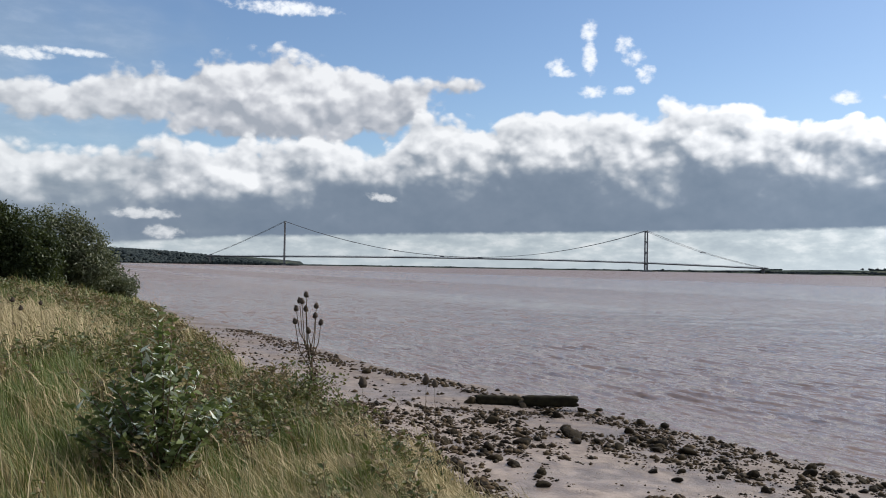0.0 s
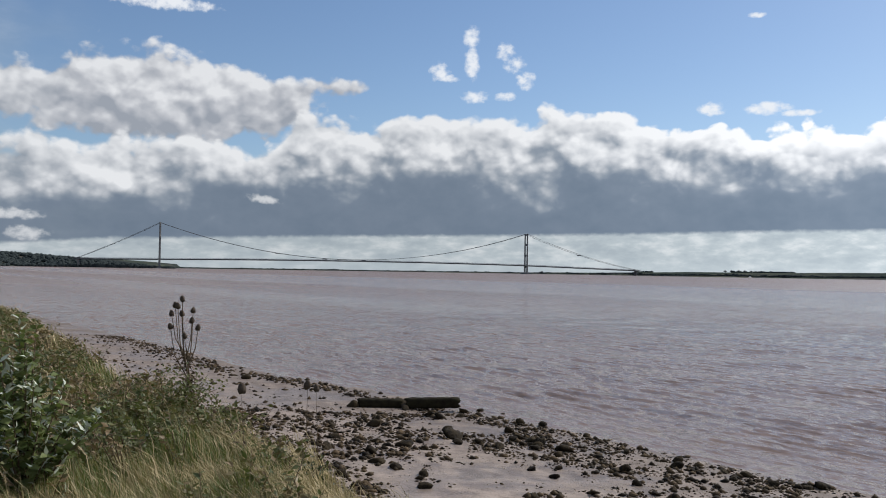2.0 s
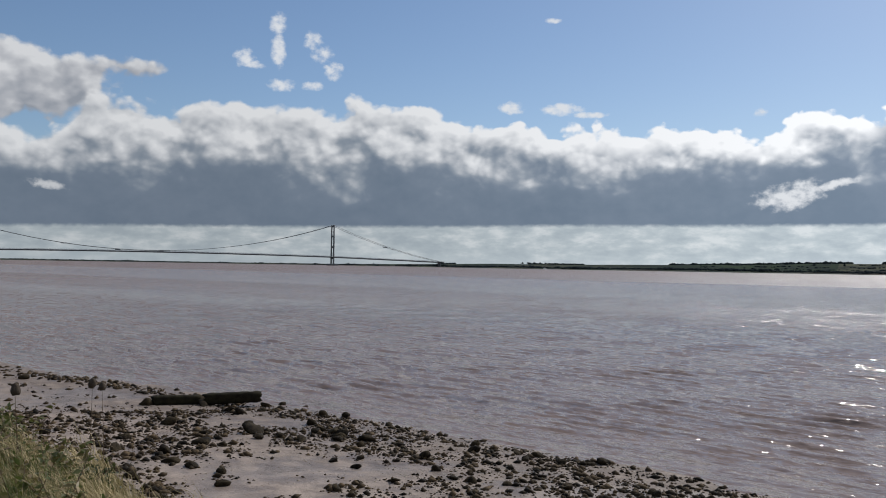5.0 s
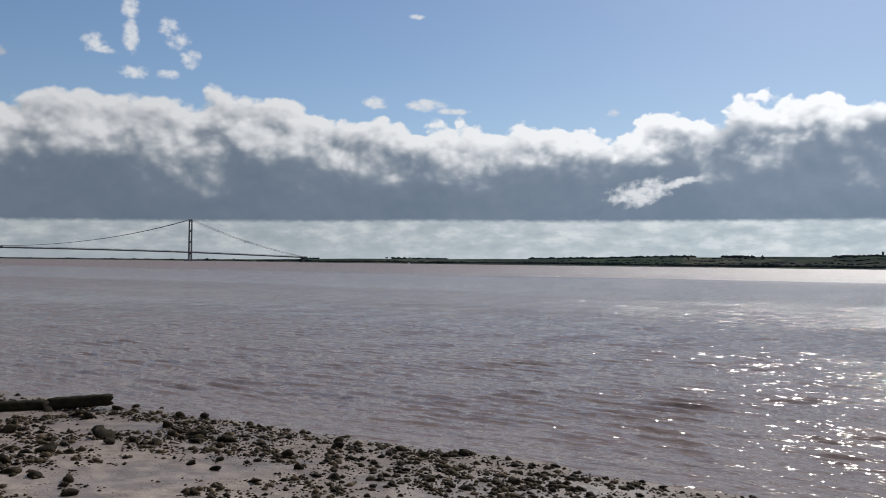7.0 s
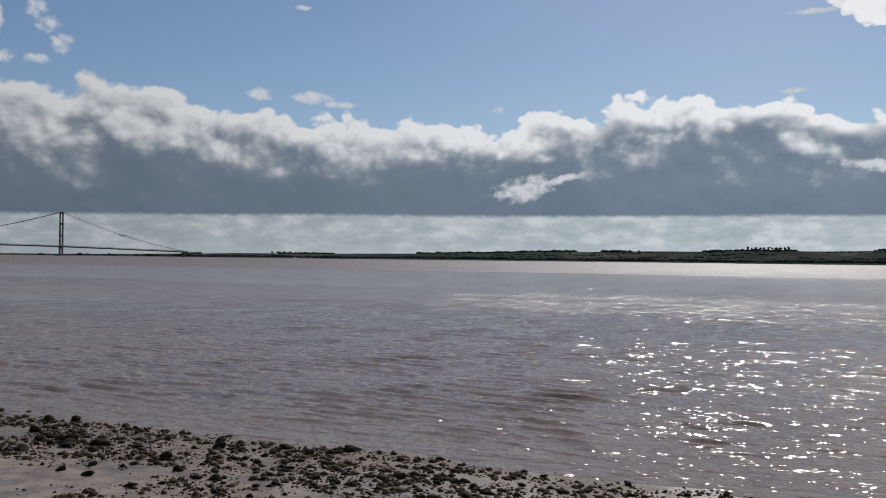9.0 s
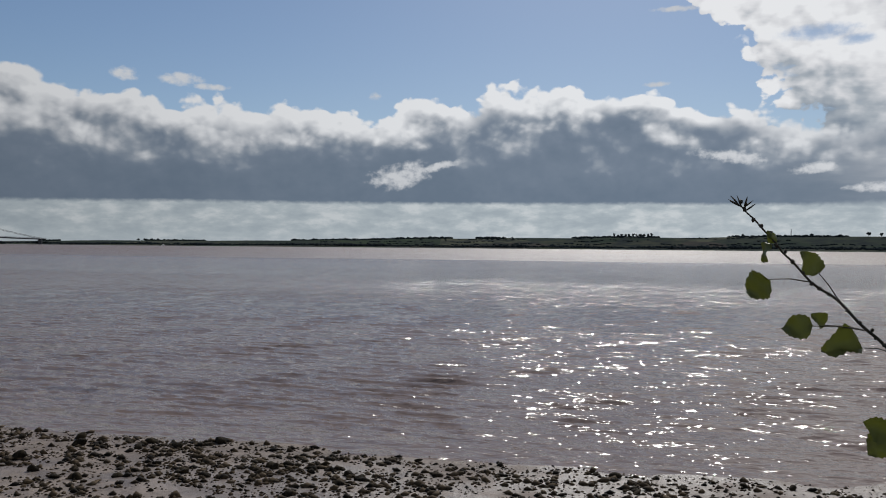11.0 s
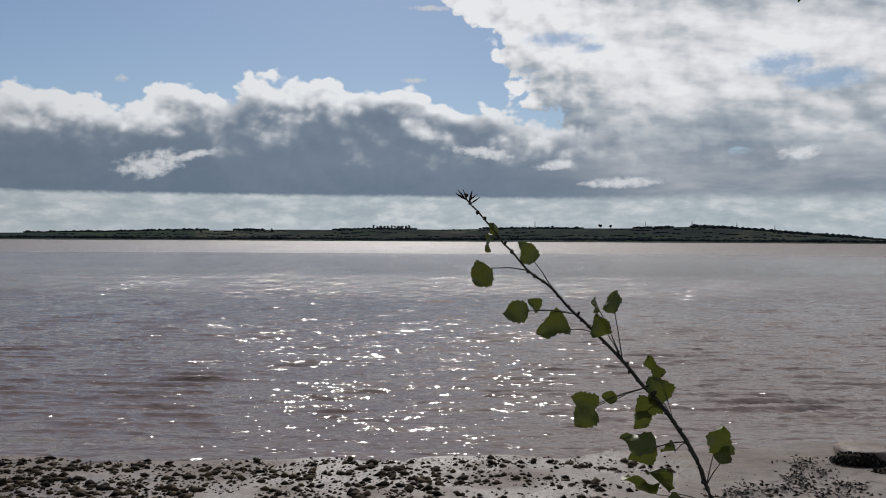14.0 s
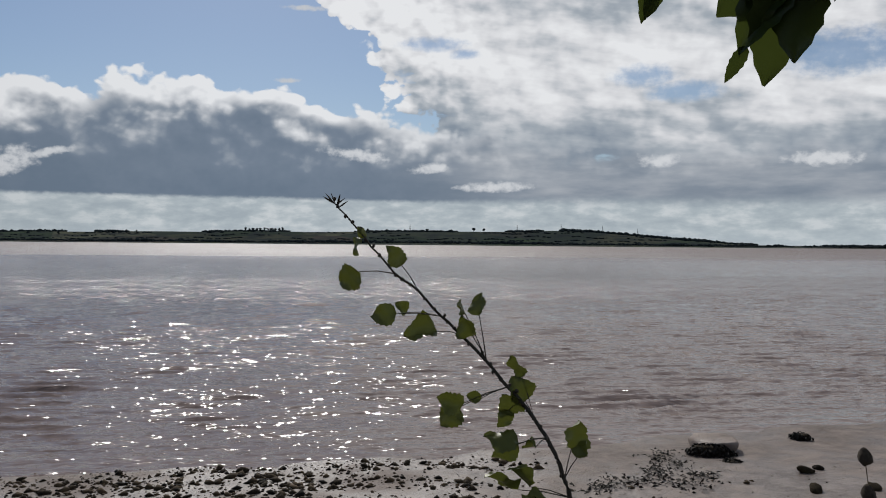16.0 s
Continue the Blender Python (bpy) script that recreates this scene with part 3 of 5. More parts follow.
def height(x, y):
    r = np.hypot(x, y)
    az = np.degrees(np.arctan2(x, y))
    ds, db = inland(x, y, SHORE), inland(x, y, BANK)
    ds = ds + np.where(r < 300, 0.09 * wobble(x, y, 3.0, 1) * np.clip(r / 15, 0.4, 2.0), 0)
    beach = np.where(ds > 0, 0.052 * ds, 0.10 * ds)
    beach = np.clip(beach, -3.0, 0.62) + 0.013 * wobble(x, y, 2.4, 2) * (r < 200)
    edge = db + 0.28 * wobble(x, y, 2.2, 3) * (r < 200)
    top = 1.15 + 0.95 * smooth(edge / 6.5) + 0.07 * wobble(x, y, 3.1, 4) + 0.25 * smooth((y - 14) / 30) * smooth(edge / 4)
    z = beach + (top - beach) * smooth((edge + 0.75) / 1.0)
    # wooded rise behind the near tower
    rise = 40 * smooth((-x - 560) / 750) * smooth((y - 2000) / 800) * smooth(db / 160)
    z = z + np.where(r > 300, rise + 4 * smooth(db / 60), 0)
    d = np.interp(az, FAR_AZ, FAR_D) + 25 * wobble(x, y, 700, 5)
    h = np.interp(az, RIDGE_AZ, RIDGE_H)
    far = (3.5 * smooth((r - d) / 25) + (h - 3.5) * smooth((r - d - 20) / 330)) * (1 + 0.05 * wobble(x, y, 500, 6)) - 3.0 * (r < d)
    return np.where((r > 2000) & (ds < 0) & (az > -14), np.maximum(far, -3.0), z)


def build_ground():
    rings = [0.4]
    while rings[-1] < 70:
        rings.append(rings[-1] + max(0.14, rings[-1] * 0.016))
    while rings[-1] < 2250:
        rings.append(rings[-1] * 1.07)
    while rings[-1] < 3500:
        rings.append(rings[-1] + 36)
    while rings[-1] < 4900:
        rings.append(rings[-1] + 90)
    rings.append(4960)
    rings = np.array(rings)
    az = np.radians(np.concatenate([np.arange(-38, 113, 0.27), np.arange(113, 322, 2.2)]))
    na = len(az)
    R, A = np.meshgrid(rings, az, indexing="ij")
    X, Y = R * np.sin(A), R * np.cos(A)
    Z = height(X, Y)
    v = np.concatenate([[(0, 0, float(height(np.zeros(1), np.zeros(1))[0]))], np.stack([X, Y, Z], -1).reshape(-1, 3)])
    i, j = np.meshgrid(np.arange(len(rings) - 1), np.arange(na), indexing="ij")
    k = (j + 1) % na
    q = 1 + np.stack([i * na + j, (i + 1) * na + j, (i + 1) * na + k, i * na + k], -1).reshape(-1, 4)
    q = q[:, ::-1]
    jj = np.arange(na)
    t = np.stack([np.zeros(na, int), 1 + (jj + 1) % na, 1 + jj], -1)
    me = mesh_np("ground", v, t, q)
    for m in (MAT_MUD, MAT_SOIL, MAT_FIELD, MAT_BED):
        me.materials.append(m)
    cx = np.concatenate([v[t].mean(1), v[q].mean(1)])
    r = np.hypot(cx[:, 0], cx[:, 1])
    db, ds = inland(cx[:, 0], cx[:, 1], BANK), inland(cx[:, 0], cx[:, 1], SHORE)
    idx = np.where(r > 400, np.where(cx[:, 2] > -1.0, 2, 3), np.where(db + 0.28 * wobble(cx[:, 0], cx[:, 1], 2.2, 3) > -0.45, 1, 0))
    idx = np.where((r < 400) & (ds < -6), 3, idx)
    me.polygons.foreach_set("material_index", idx.astype(np.int32))
    me.polygons.foreach_set("use_smooth", [True] * len(me.polygons))
    ob = new("ground", me)
    return tagged(ob, "grassy river bank, muddy foreshore and far farmland", "ground", kind="structure")


def wave_height(x, y):
    """Short wind waves running on to the shore, lower in the shallows and smoothed out far off."""
    r = np.random.default_rng(77)
    z = 0
    away = np.hypot(x, y)
    for _ in range(60):
        lam = math.exp(r.uniform(math.log(0.30), math.log(1.15)))
        a = radians(63 + r.normal(0, 9 + 9 * (lam < 0.5)))
        k = 2 * math.pi / lam
        ph = (x * math.sin(a) + y * math.cos(a)) * k + r.uniform(0, 6.28)
        z = z + 0.0064 * lam * (np.sin(ph) + 0.3 * np.sin(2 * ph + 0.6)) * (1 - smooth((away - 24 * lam / 0.3) / 20))
    groups = 0.8 + 0.35 * wobble(x, y, 6.0, 78)
    d = -inland(x, y, SHORE)
    return z * groups * (0.15 + 0.85 * smooth(d / 4.0)) * (1 - smooth((away - 25) / 90))


def build_water():
    """One sheet: fine and wavy near the shore, plain towards the horizon."""
    rings = [7.0]
    while rings[-1] < 118:
        rings.append(rings[-1] + max(0.085, rings[-1] * 0.0056))
    rings = np.array([1.0, 3.0] + rings + [160, 320, 640, 1280, 2500, 3800, 4965])
    a = np.radians(np.concatenate([np.arange(-36, 112, 0.21), np.arange(112, 323.9, 4.0)]))
    R, A = np.meshgrid(rings, a, indexing="ij")
    X, Y = R * np.sin(A), R * np.cos(A)
    view = (A < radians(112)) & (R > 6)
    Z = np.where(view, wave_height(X, Y), 0.0)
    na = len(a)
    v = np.concatenate([[(0, 0, 0)], np.stack([X, Y, Z], -1).reshape(-1, 3)])
    i, j = np.meshgrid(np.arange(len(rings) - 1), np.arange(na), indexing="ij")
    k = (j + 1) % na
    q = 1 + np.stack([i * na + k, (i + 1) * na + k, (i + 1) * na + j, i * na + j], -1).reshape(-1, 4)
    jj = np.arange(na)
    t = np.stack([np.zeros(na, int), 1 + (jj + 1) % na, 1 + jj], -1)
    me = mesh_np("water", v, t, q)
    if me.polygons[len(t) + 5].normal.z < 0:
        me.flip_normals()
    me.polygons.foreach_set("use_smooth", [True] * len(me.polygons))
    me.materials.append(MAT_WATER)
    return tagged(new("water", me), "wide silty brown estuary water with wind ripples", "water", kind="structure")


build_ground()
build_water()


def ground_at(x, y):
    return float(height(np.array([float(x)]), np.array([float(y)]))[0])


# ---- the suspension bridge ----
def build_bridge():
    L, R = np.array([-593.6, 2910.5]), np.array([713.9, 3068.1])
    span = np.linalg.norm(R - L)
    e = (R - L) / span
    nrm = np.array([-e[1], e[0]])
    bridge = thing("suspension_bridge", (L[0], L[1], 0), "long grey suspension bridge with two tall portal towers over the estuary", "bridge")

    def at(s, off, z):
        p = e * s + nrm * off
        return (p[0], p[1], z)

    def box(bm, s, off, z0, z1, ls, lo, top=1.0):
        """A post on the bridge's own axes, narrower above."""
        res = bmesh.ops.create_cube(bm, size=1.0)
        for v in res["verts"]:
            k = top if v.co.z > 0 else 1.0
            p = e * (s + v.co.x * ls * k) + nrm * (off + v.co.y * lo * k)
            v.co = (p[0], p[1], z0 if v.co.z < 0 else z1)

    def deck_z(s):
        if s < 0:
            return 31.0 + s * 0.010
        if s > span:
            return 31.5 - (s - span) * 0.026
        u = s / span
        return 31.0 + 0.5 * u + 5.5 * 4 * u * (1 - u)

    for s, top in ((0.0, 157.0), (span, 152.0)):
        for off in (-12.5, 12.5):
            bm = bmesh.new()
            box(bm, s, off, -3.0, top, 5.0, 5.6, 0.75)
            part("tower_leg", bm, MAT_CONCRETE, bridge)
        for f in (0.18, 0.46, 0.72, 0.97):
            bm = bmesh.new()
            box(bm, s, 0, top * f - 3.4, top * f + 3.4, 3.4, 21.0)
            part("cross_beam", bm, MAT_CONCRETE, bridge)
        bm = bmesh.new()
        box(bm, s, 0, -3.0, 6.0, 32.0 if s else 16.0, 44.0)
        bmesh.ops.bevel(bm, geom=bm.edges[:], offset=1.2, segments=1, affect="EDGES")
        part("tower_pier", bm, MAT_CONCRETE, bridge)
    # the deck: a shallow box with pointed sides
    ss = np.linspace(-268, span + 470, 90)
    prof = ((-14, 0.2), (-11, 2.3), (11, 2.3), (14, 0.2), (9, -2.2), (-9, -2.2))
    v = [at(s, o, deck_z(s) + z) for s in ss for o, z in prof]
    n = len(prof)
    q = [(i * n + j, i * n + (j + 1) % n, (i + 1) * n + (j + 1) % n, (i + 1) * n + j) for i in range(len(ss) - 1) for j in range(n)]
    part("deck", mesh_np("deck", v, None, q), MAT_STEEL, bridge)
    for off in (-13.5, 13.5):
        pts = [at(s, off, deck_z(s) + 4.0) for s in ss]
        h = Heap()
        h.tube(pts, 0.28, 4)
        part("parapet", h.mesh("parapet"), MAT_STEEL, bridge)
        main = [at(s, off, deck_z(span / 2) + 5.0 + (156.0 - (deck_z(span / 2) + 5.0)) * ((s / (span / 2) - 1) ** 2) * (1.0 if s < span / 2 else 0.962)) for s in np.linspace(0, span, 60)]
        h = Heap()
        h.tube(main, 0.75, 6)
        part("main_cable", h.mesh("main_cable"), MAT_STEEL, bridge)
        for s0, s1, z0, z1 in ((0.0, -262.0, 156.0, deck_z(-262) + 2), (span, span + 462.0, 151.0, deck_z(span + 462) + 2)):
            f = np.linspace(0, 1, 24)
            h = Heap()
            h.tube([at(s0 + (s1 - s0) * k, off, z0 + (z1 - z0) * k - 14.0 * 4 * k * (1 - k) * (abs(s1 - s0) / 470) ** 2) for k in f], 0.62, 6)
            part("side_cable", h.mesh("side_cable"), MAT_STEEL, bridge)
    # work platforms hung from the cables and deck
    for s, dz in ((395.0, 0.0), (560.0, -1.2), (700.0, -1.0), (span + 222.0, 0.0)):
        bm = bmesh.new()
        if s > span:
            k = (s - span) / 462.0
            z = 151.0 + (deck_z(span + 462) + 2 - 151.0) * k - 14 * 4 * k * (1 - k) * 0.97
        else:
            z = deck_z(span / 2) + 5 + (151.0 - deck_z(span / 2)) * (s / (span / 2) - 1) ** 2
        box(bm, s, 13.5, z - 2.0 + dz, z + 1.2 + dz, 17.0, 4.0)
        bmesh.ops.bevel(bm, geom=bm.edges[:], offset=0.4, segments=1, affect="EDGES")
        part("work_platform", bm, MAT_STEEL, bridge)
    # an abutment at either end
    for s in (span + 455, -255):
        bm = bmesh.new()
        box(bm, s, 0, -2, deck_z(s) - 2.1, 6.0, 18.0)
        part("abutment", bm, MAT_CONCRETE, bridge)


build_bridge()


# ---- far woods, single far trees, pylons ----
def blob(heap, c, rx, rz, seed, sub=1):
    """One lumpy bush shape."""
    v, t = ICO[sub]
    r = np.random.default_rng(seed)
    k = 1 + 0.28 * np.sin(v @ r.normal(size=3) * 3.1 + r.uniform(0, 6)) + r.uniform(-0.16, 0.16, len(v))
    heap.add(v * k[:, None] * np.array([rx, rx, rz]) + np.asarray(c), t=t)


def ico(sub):
    bm = bmesh.new()
    bmesh.ops.create_icosphere(bm, subdivisions=sub, radius=1.0)
    bm.verts.ensure_lookup_table()
    v = np.array([tuple(p.co) for p in bm.verts])
    t = np.array([[p.index for p in f.verts] for f in bm.faces])
    bm.free()
    return v, t


ICO = {1: ico(1), 2: ico(2), 3: ico(3)}


def far_point(az, d):
    a = math.radians(az)
    return d * math.sin(a), d * math.cos(a)


def build_far_woods():
    h = Heap()
    k = 0
    # the shore's tree belts and the woods along the ridge
    for az in np.arange(-10.5, 108, 0.075):
        d0 = float(np.interp(az, FAR_AZ, FAR_D))
        low = wobble(np.array([az * 10.0]), np.array([0.0]), 34, 21)[0]
        if az < 20 and low < -0.25 and az > -9 and rng.uniform() < 0.5:
            continue
        x, y = far_point(az + rng.uniform(-0.04, 0.04), d0 + 45 + rng.uniform(0, 40))
        s = rng.uniform(2.2, 5.0) * (0.75 if az < 14 else 1.0) * (1.0 + 0.35 * low)
        blob(h, (x, y, ground_at(x, y) + s * 0.5), s * 1.5, s, k)
        k += 1
        ridge = float(np.interp(az, RIDGE_AZ, RIDGE_H))
        dens = wobble(np.array([az * 10.0]), np.array([50.0]), 60, 22)[0]
        if az > 20 and (dens > 0.05 or 79.5 < az < 90 or 36 < az < 47):
            x, y = far_point(az, d0 + 345 + rng.uniform(-30, 50))
            s = rng.uniform(2.5, 5.5) if not 79.5 < az < 90 else rng.uniform(4, 7)
            blob(h, (x, y, ground_at(x, y) + s * 0.35), s * 1.6, s, k)
            k += 1
        if ridge > 24:  # hedges and copses on the slope
            for _ in range(2):
                x, y = far_point(az, d0 + rng.choice([95, 150, 215, 280]) + 14 * math.sin(az * 2.2) + rng.uniform(-3, 3))
                s = rng.uniform(1.2, 2.8)
                if wobble(np.array([x]), np.array([y]), 260, 23)[0] > -0.15:
                    blob(h, (x, y, ground_at(x, y) + s * 0.3), s * 2.2, s, k)
                    k += 1
    part("far_woods", h.mesh("far_woods"), MAT_FARLEAF)
    tagged(bpy.data.objects["far_woods"], "dark hedges and tree belts along the far shore", "trees", kind="stuff")
    # the wooded headland at the near tower
    h = Heap()
    for i in range(3800):
        x, y = rng.uniform(-1350, -560), 2850 + 420 * rng.uniform(0, 1) ** 1.6
        if inland(np.array([x]), np.array([y]), SHORE)[0] < 8:
            continue
        s = rng.uniform(3.5, 7.5)
        if x > -680:
            s *= 0.75
        blob(h, (x, y, ground_at(x, y) + s * 0.45), s * 1.35, s, i)
    for i in range(900):
        x, y = rng.uniform(-1500, -1000), rng.uniform(2380, 2900)
        if inland(np.array([x]), np.array([y]), SHORE)[0] < 6:
            continue
        s = rng.uniform(3.5, 7.5)
        blob(h, (x, y, ground_at(x, y) + s * 0.45), s * 1.6, s, i)
    part("headland_wood", h.mesh("headland_wood"), MAT_FARLEAF)
    tagged(bpy.data.objects["headland_wood"], "dark green woodland covering the headland by the bridge", "trees", kind="stuff")


def far_tree(az, d, tall, wide):
    x, y = far_point(az, d)
    z = ground_at(x, y)
    tree = thing("far_tree", (x, y, z - 0.3), "single dark tree on the far hill's skyline", "tree", "trees on the far skyline")
    h = Heap()
    h.tube([(0, 0, 0), (0.1, 0, tall * 0.3), (0, 0.1, tall * 0.6)], [0.5, 0.4, 0.2])
    part("trunk", h.mesh("trunk"), MAT_STEM, tree)
    h = Heap()
    for i in range(14):
        a, rr = rng.uniform(0, 6.28), rng.uniform(0, wide * 0.36)
        blob(h, (rr * math.cos(a), rr * math.sin(a), tall * rng.uniform(0.38, 0.85)), wide * 0.2, tall * 0.16, i + int(az * 100))
    part("crown", h.mesh("crown"), MAT_FARLEAF, tree)


def build_far_things():
    for i in range(11):  # the row on the ridge
        far_tree(58.1 + i * 0.245 + rng.uniform(-0.04, 0.04), 2828, rng.uniform(11, 16), rng.uniform(9, 13))
    for az, tall, wide in ((50.6, 14, 11), (51.2, 13, 9), (46.6, 10, 10), (26.2, 9, 14), (26.6, 9, 14), (27.0, 9, 14), (27.4, 9, 13), (27.8, 8, 12), (66.3, 11, 12), (70.4, 11, 12), (73.6, 15, 15), (74.3, 13, 13), (88.6, 12, 12), (89.4, 13, 12), (90.3, 12, 9), (90.9, 10, 9)):
        far_tree(az, 3260 if az < 30 else 2815 if az < 88 else 2760, tall, wide)
    for az in (69.2, 76.6, 79.6, 82.4, 84.7):
        x, y = far_point(az, 2960)
        z = ground_at(x, y) - 2
        py = thing("pylon", (x, y, z), "slim lattice power pylon beyond the far hill", "pylon", "power pylons")
        h = Heap()
        for sx, sy in ((-1, -1), (1, -1), (1, 1), (-1, 1)):
            h.tube([(sx * 3.2, sy * 3.2, 0), (sx * 1.0, sy * 1.0, 17), (sx * 0.3, sy * 0.3, 30)], 0.22, 4)
        for i in range(8):
            f0, f1 = i / 8, (i + 1) / 8
            w0, w1 = 3.2 - 2.9 * f0, 3.2 - 2.9 * f1
            for s in (-1, 1):
                h.tube([(-w0, s * w0, 30 * f0), (w1, s * w1, 30 * f1)], 0.12, 3)
                h.tube([(s * w0, -w0, 30 * f0), (s * w1, w1, 30 * f1)], 0.12, 3)
        part("lattice", h.mesh("lattice"), MAT_STEEL, py)
        for z in (20, 24, 28):
            h = Heap()
            h.tube([(-4.5, 0, z), (0, 0, z + 0.7), (4.5, 0, z)], 0.2, 4)
            part("cross_arm", h.mesh("cross_arm"), MAT_STEEL, py)


build_far_woods()
build_far_things()


# ---- the foreshore: timbers, boulders, rocks, shingle ----
def rock_mesh(seed, sub=2):
    v, t = ICO[sub]
    r = np.random.default_rng(seed)
    k = np.ones(len(v))
    for f, a in ((1.6, 0.20), (3.3, 0.12), (6.5, 0.06)):
        for _ in range(3):
            k += a * 0.6 * np.sin(v @ r.normal(size=3) * f + r.uniform(0, 6))
    k += r.uniform(-0.10, 0.10, len(v))
    w = v * k[:, None]
    for _ in range(11):  # broken faces
        n = unit(r.normal(size=3))
        d = w @ n
        cut = r.uniform(0.5, 0.85)
        w = w - np.maximum(d - cut, 0)[:, None] * n * 0.95
    w[:, 2] *= r.uniform(0.6, 0.85)
    return mesh_np("rock", w, t)


ROCKS = [rock_mesh(100 + i) for i in range(12)]
for me in ROCKS:
    me.materials.append(MAT_ROCK)


def clear_mud(x, y):
    """How bare of stones the mud is: smooth patches between the stony strips."""
    c = np.exp(-(((x - 2.9) / 2.0) ** 2 + ((y - 13.9) / 1.7) ** 2)) * 1.2
    c = np.maximum(c, np.exp(-(((x - 2.6) / 1.1) ** 2 + ((y - 19.3) / 0.7) ** 2)))
    c = np.maximum(c, np.exp(-(((x - 14.2) / 2.4) ** 2 + ((y - 1.2) / 2.2) ** 2)) * 0.9)
    c = np.maximum(c, smooth((-y + 2) / 5) * 0.97)
    return c


def stoniness(x, y):
    ds, db = inland(x, y, SHORE), inland(x, y, BANK)
    n = wobble(x, y, 2.6, 31) * 0.5 + wobble(x, y, 0.9, 32) * 0.35
    base = smooth((ds + 0.1) / 0.7) * smooth((-db - 0.1) / 0.7) * (0.62 + n)
    # far up the shore the stones lie in a strip off the waterline
    base = np.where(y > 21, base * (0.10 + 0.85 * np.exp(-((ds - 0.9) / 0.6) ** 2)), base)
    base = base * (0.55 + 0.45 * smooth((y - 4) / 9))
    return np.clip(base - clear_mud(x, y), 0, 1)


def beach_spots(n, box, power=1.0):
    """Random places on the foreshore, more where it is stony."""
    out = []
    while len(out) < n:
        x, y = rng.uniform(box[0], box[1], 4000), rng.uniform(box[2], box[3], 4000)
        keep = rng.uniform(0, 1, 4000) < stoniness(x, y) ** power
        out.extend(zip(x[keep], y[keep]))
    return np.array(out[:n])


def place_rock(x, y, size, i):
    ob = new("rock", ROCKS[i % len(ROCKS)])
    s = size * 0.5
    m = pose(x, y, ground_at(x, y) + s * 0.22, rng.uniform(-28, 28), rng.uniform(-28, 28), rng.uniform(0, 360))
    ob.matrix_basis = m @ Matrix.Diagonal((s * rng.uniform(0.9, 1.35), s * rng.uniform(0.8, 1.1), s * rng.uniform(0.75, 1.0), 1))
    return tagged(ob, "dark weed-covered rock half sunk in the mud", "rock", "rocks on the foreshore")


# the larger rocks: x, y, size
BIG_ROCKS = ((2.56, 17.6, 0.50), (0.87, 18.9, 0.46), (1.77, 16.3, 0.26), (4.0, 18.8, 0.34), (4.24, 17.1, 0.34), (4.66, 16.6, 0.48), (3.85, 17.7, 0.36), (6.0, 16.6, 0.26),
             (6.8, 15.9, 0.30), (6.5, 15.2, 0.28), (6.66, 14.9, 0.22), (7.3, 14.9, 0.24), (7.62, 14.6, 0.34), (4.06, 14.8, 0.24), (3.5, 14.6, 0.22), (3.8, 14.1, 0.22),
             (1.1, 14.4, 0.34), (0.8, 14.8, 0.34), (1.5, 13.9, 0.30), (4.1, 12.8, 0.24), (5.1, 13.6, 0.22), (5.4, 12.7, 0.24), (5.9, 12.4, 0.22), (2.4, 20.8, 0.38),
             (1.9, 23.0, 0.42), (8.4, 10.8, 0.26))
MORE_ROCKS = ((8.62, 10.1, 0.26), (8.6, 12.0, 0.16), (7.5, 11.0, 0.20), (6.9, 11.5, 0.18), (1.44, 13.0, 0.30), (2.55, 17.0, 0.34), (4.1, 16.7, 0.30), (13.1, 4.9, 0.17), (2.2, 22.9, 0.36),
              (1.6, 22.7, 0.26), (1.2, 22.9, 0.26), (3.9, 22.1, 0.3), (4.4, 21.6, 0.2), (14.4, -1.35, 0.34), (14.7, -1.6, 0.24), (14.9, -2.9, 0.3), (13.1, -1.4, 0.3), (13.4, -2.2, 0.26))
for i, (x, y, s) in enumerate(BIG_ROCKS + MORE_ROCKS):
    place_rock(x, y, s * 0.86, i)
for i, (x, y) in enumerate(beach_spots(250, (-8, 14, 1.5, 32))):
    place_rock(x, y, float(np.clip(rng.lognormal(-1.6, 0.36), 0.10, 0.40)) * (0.5 if y < 8 else 0.65 if y < 13 else 0.88), i * 7 + 3)


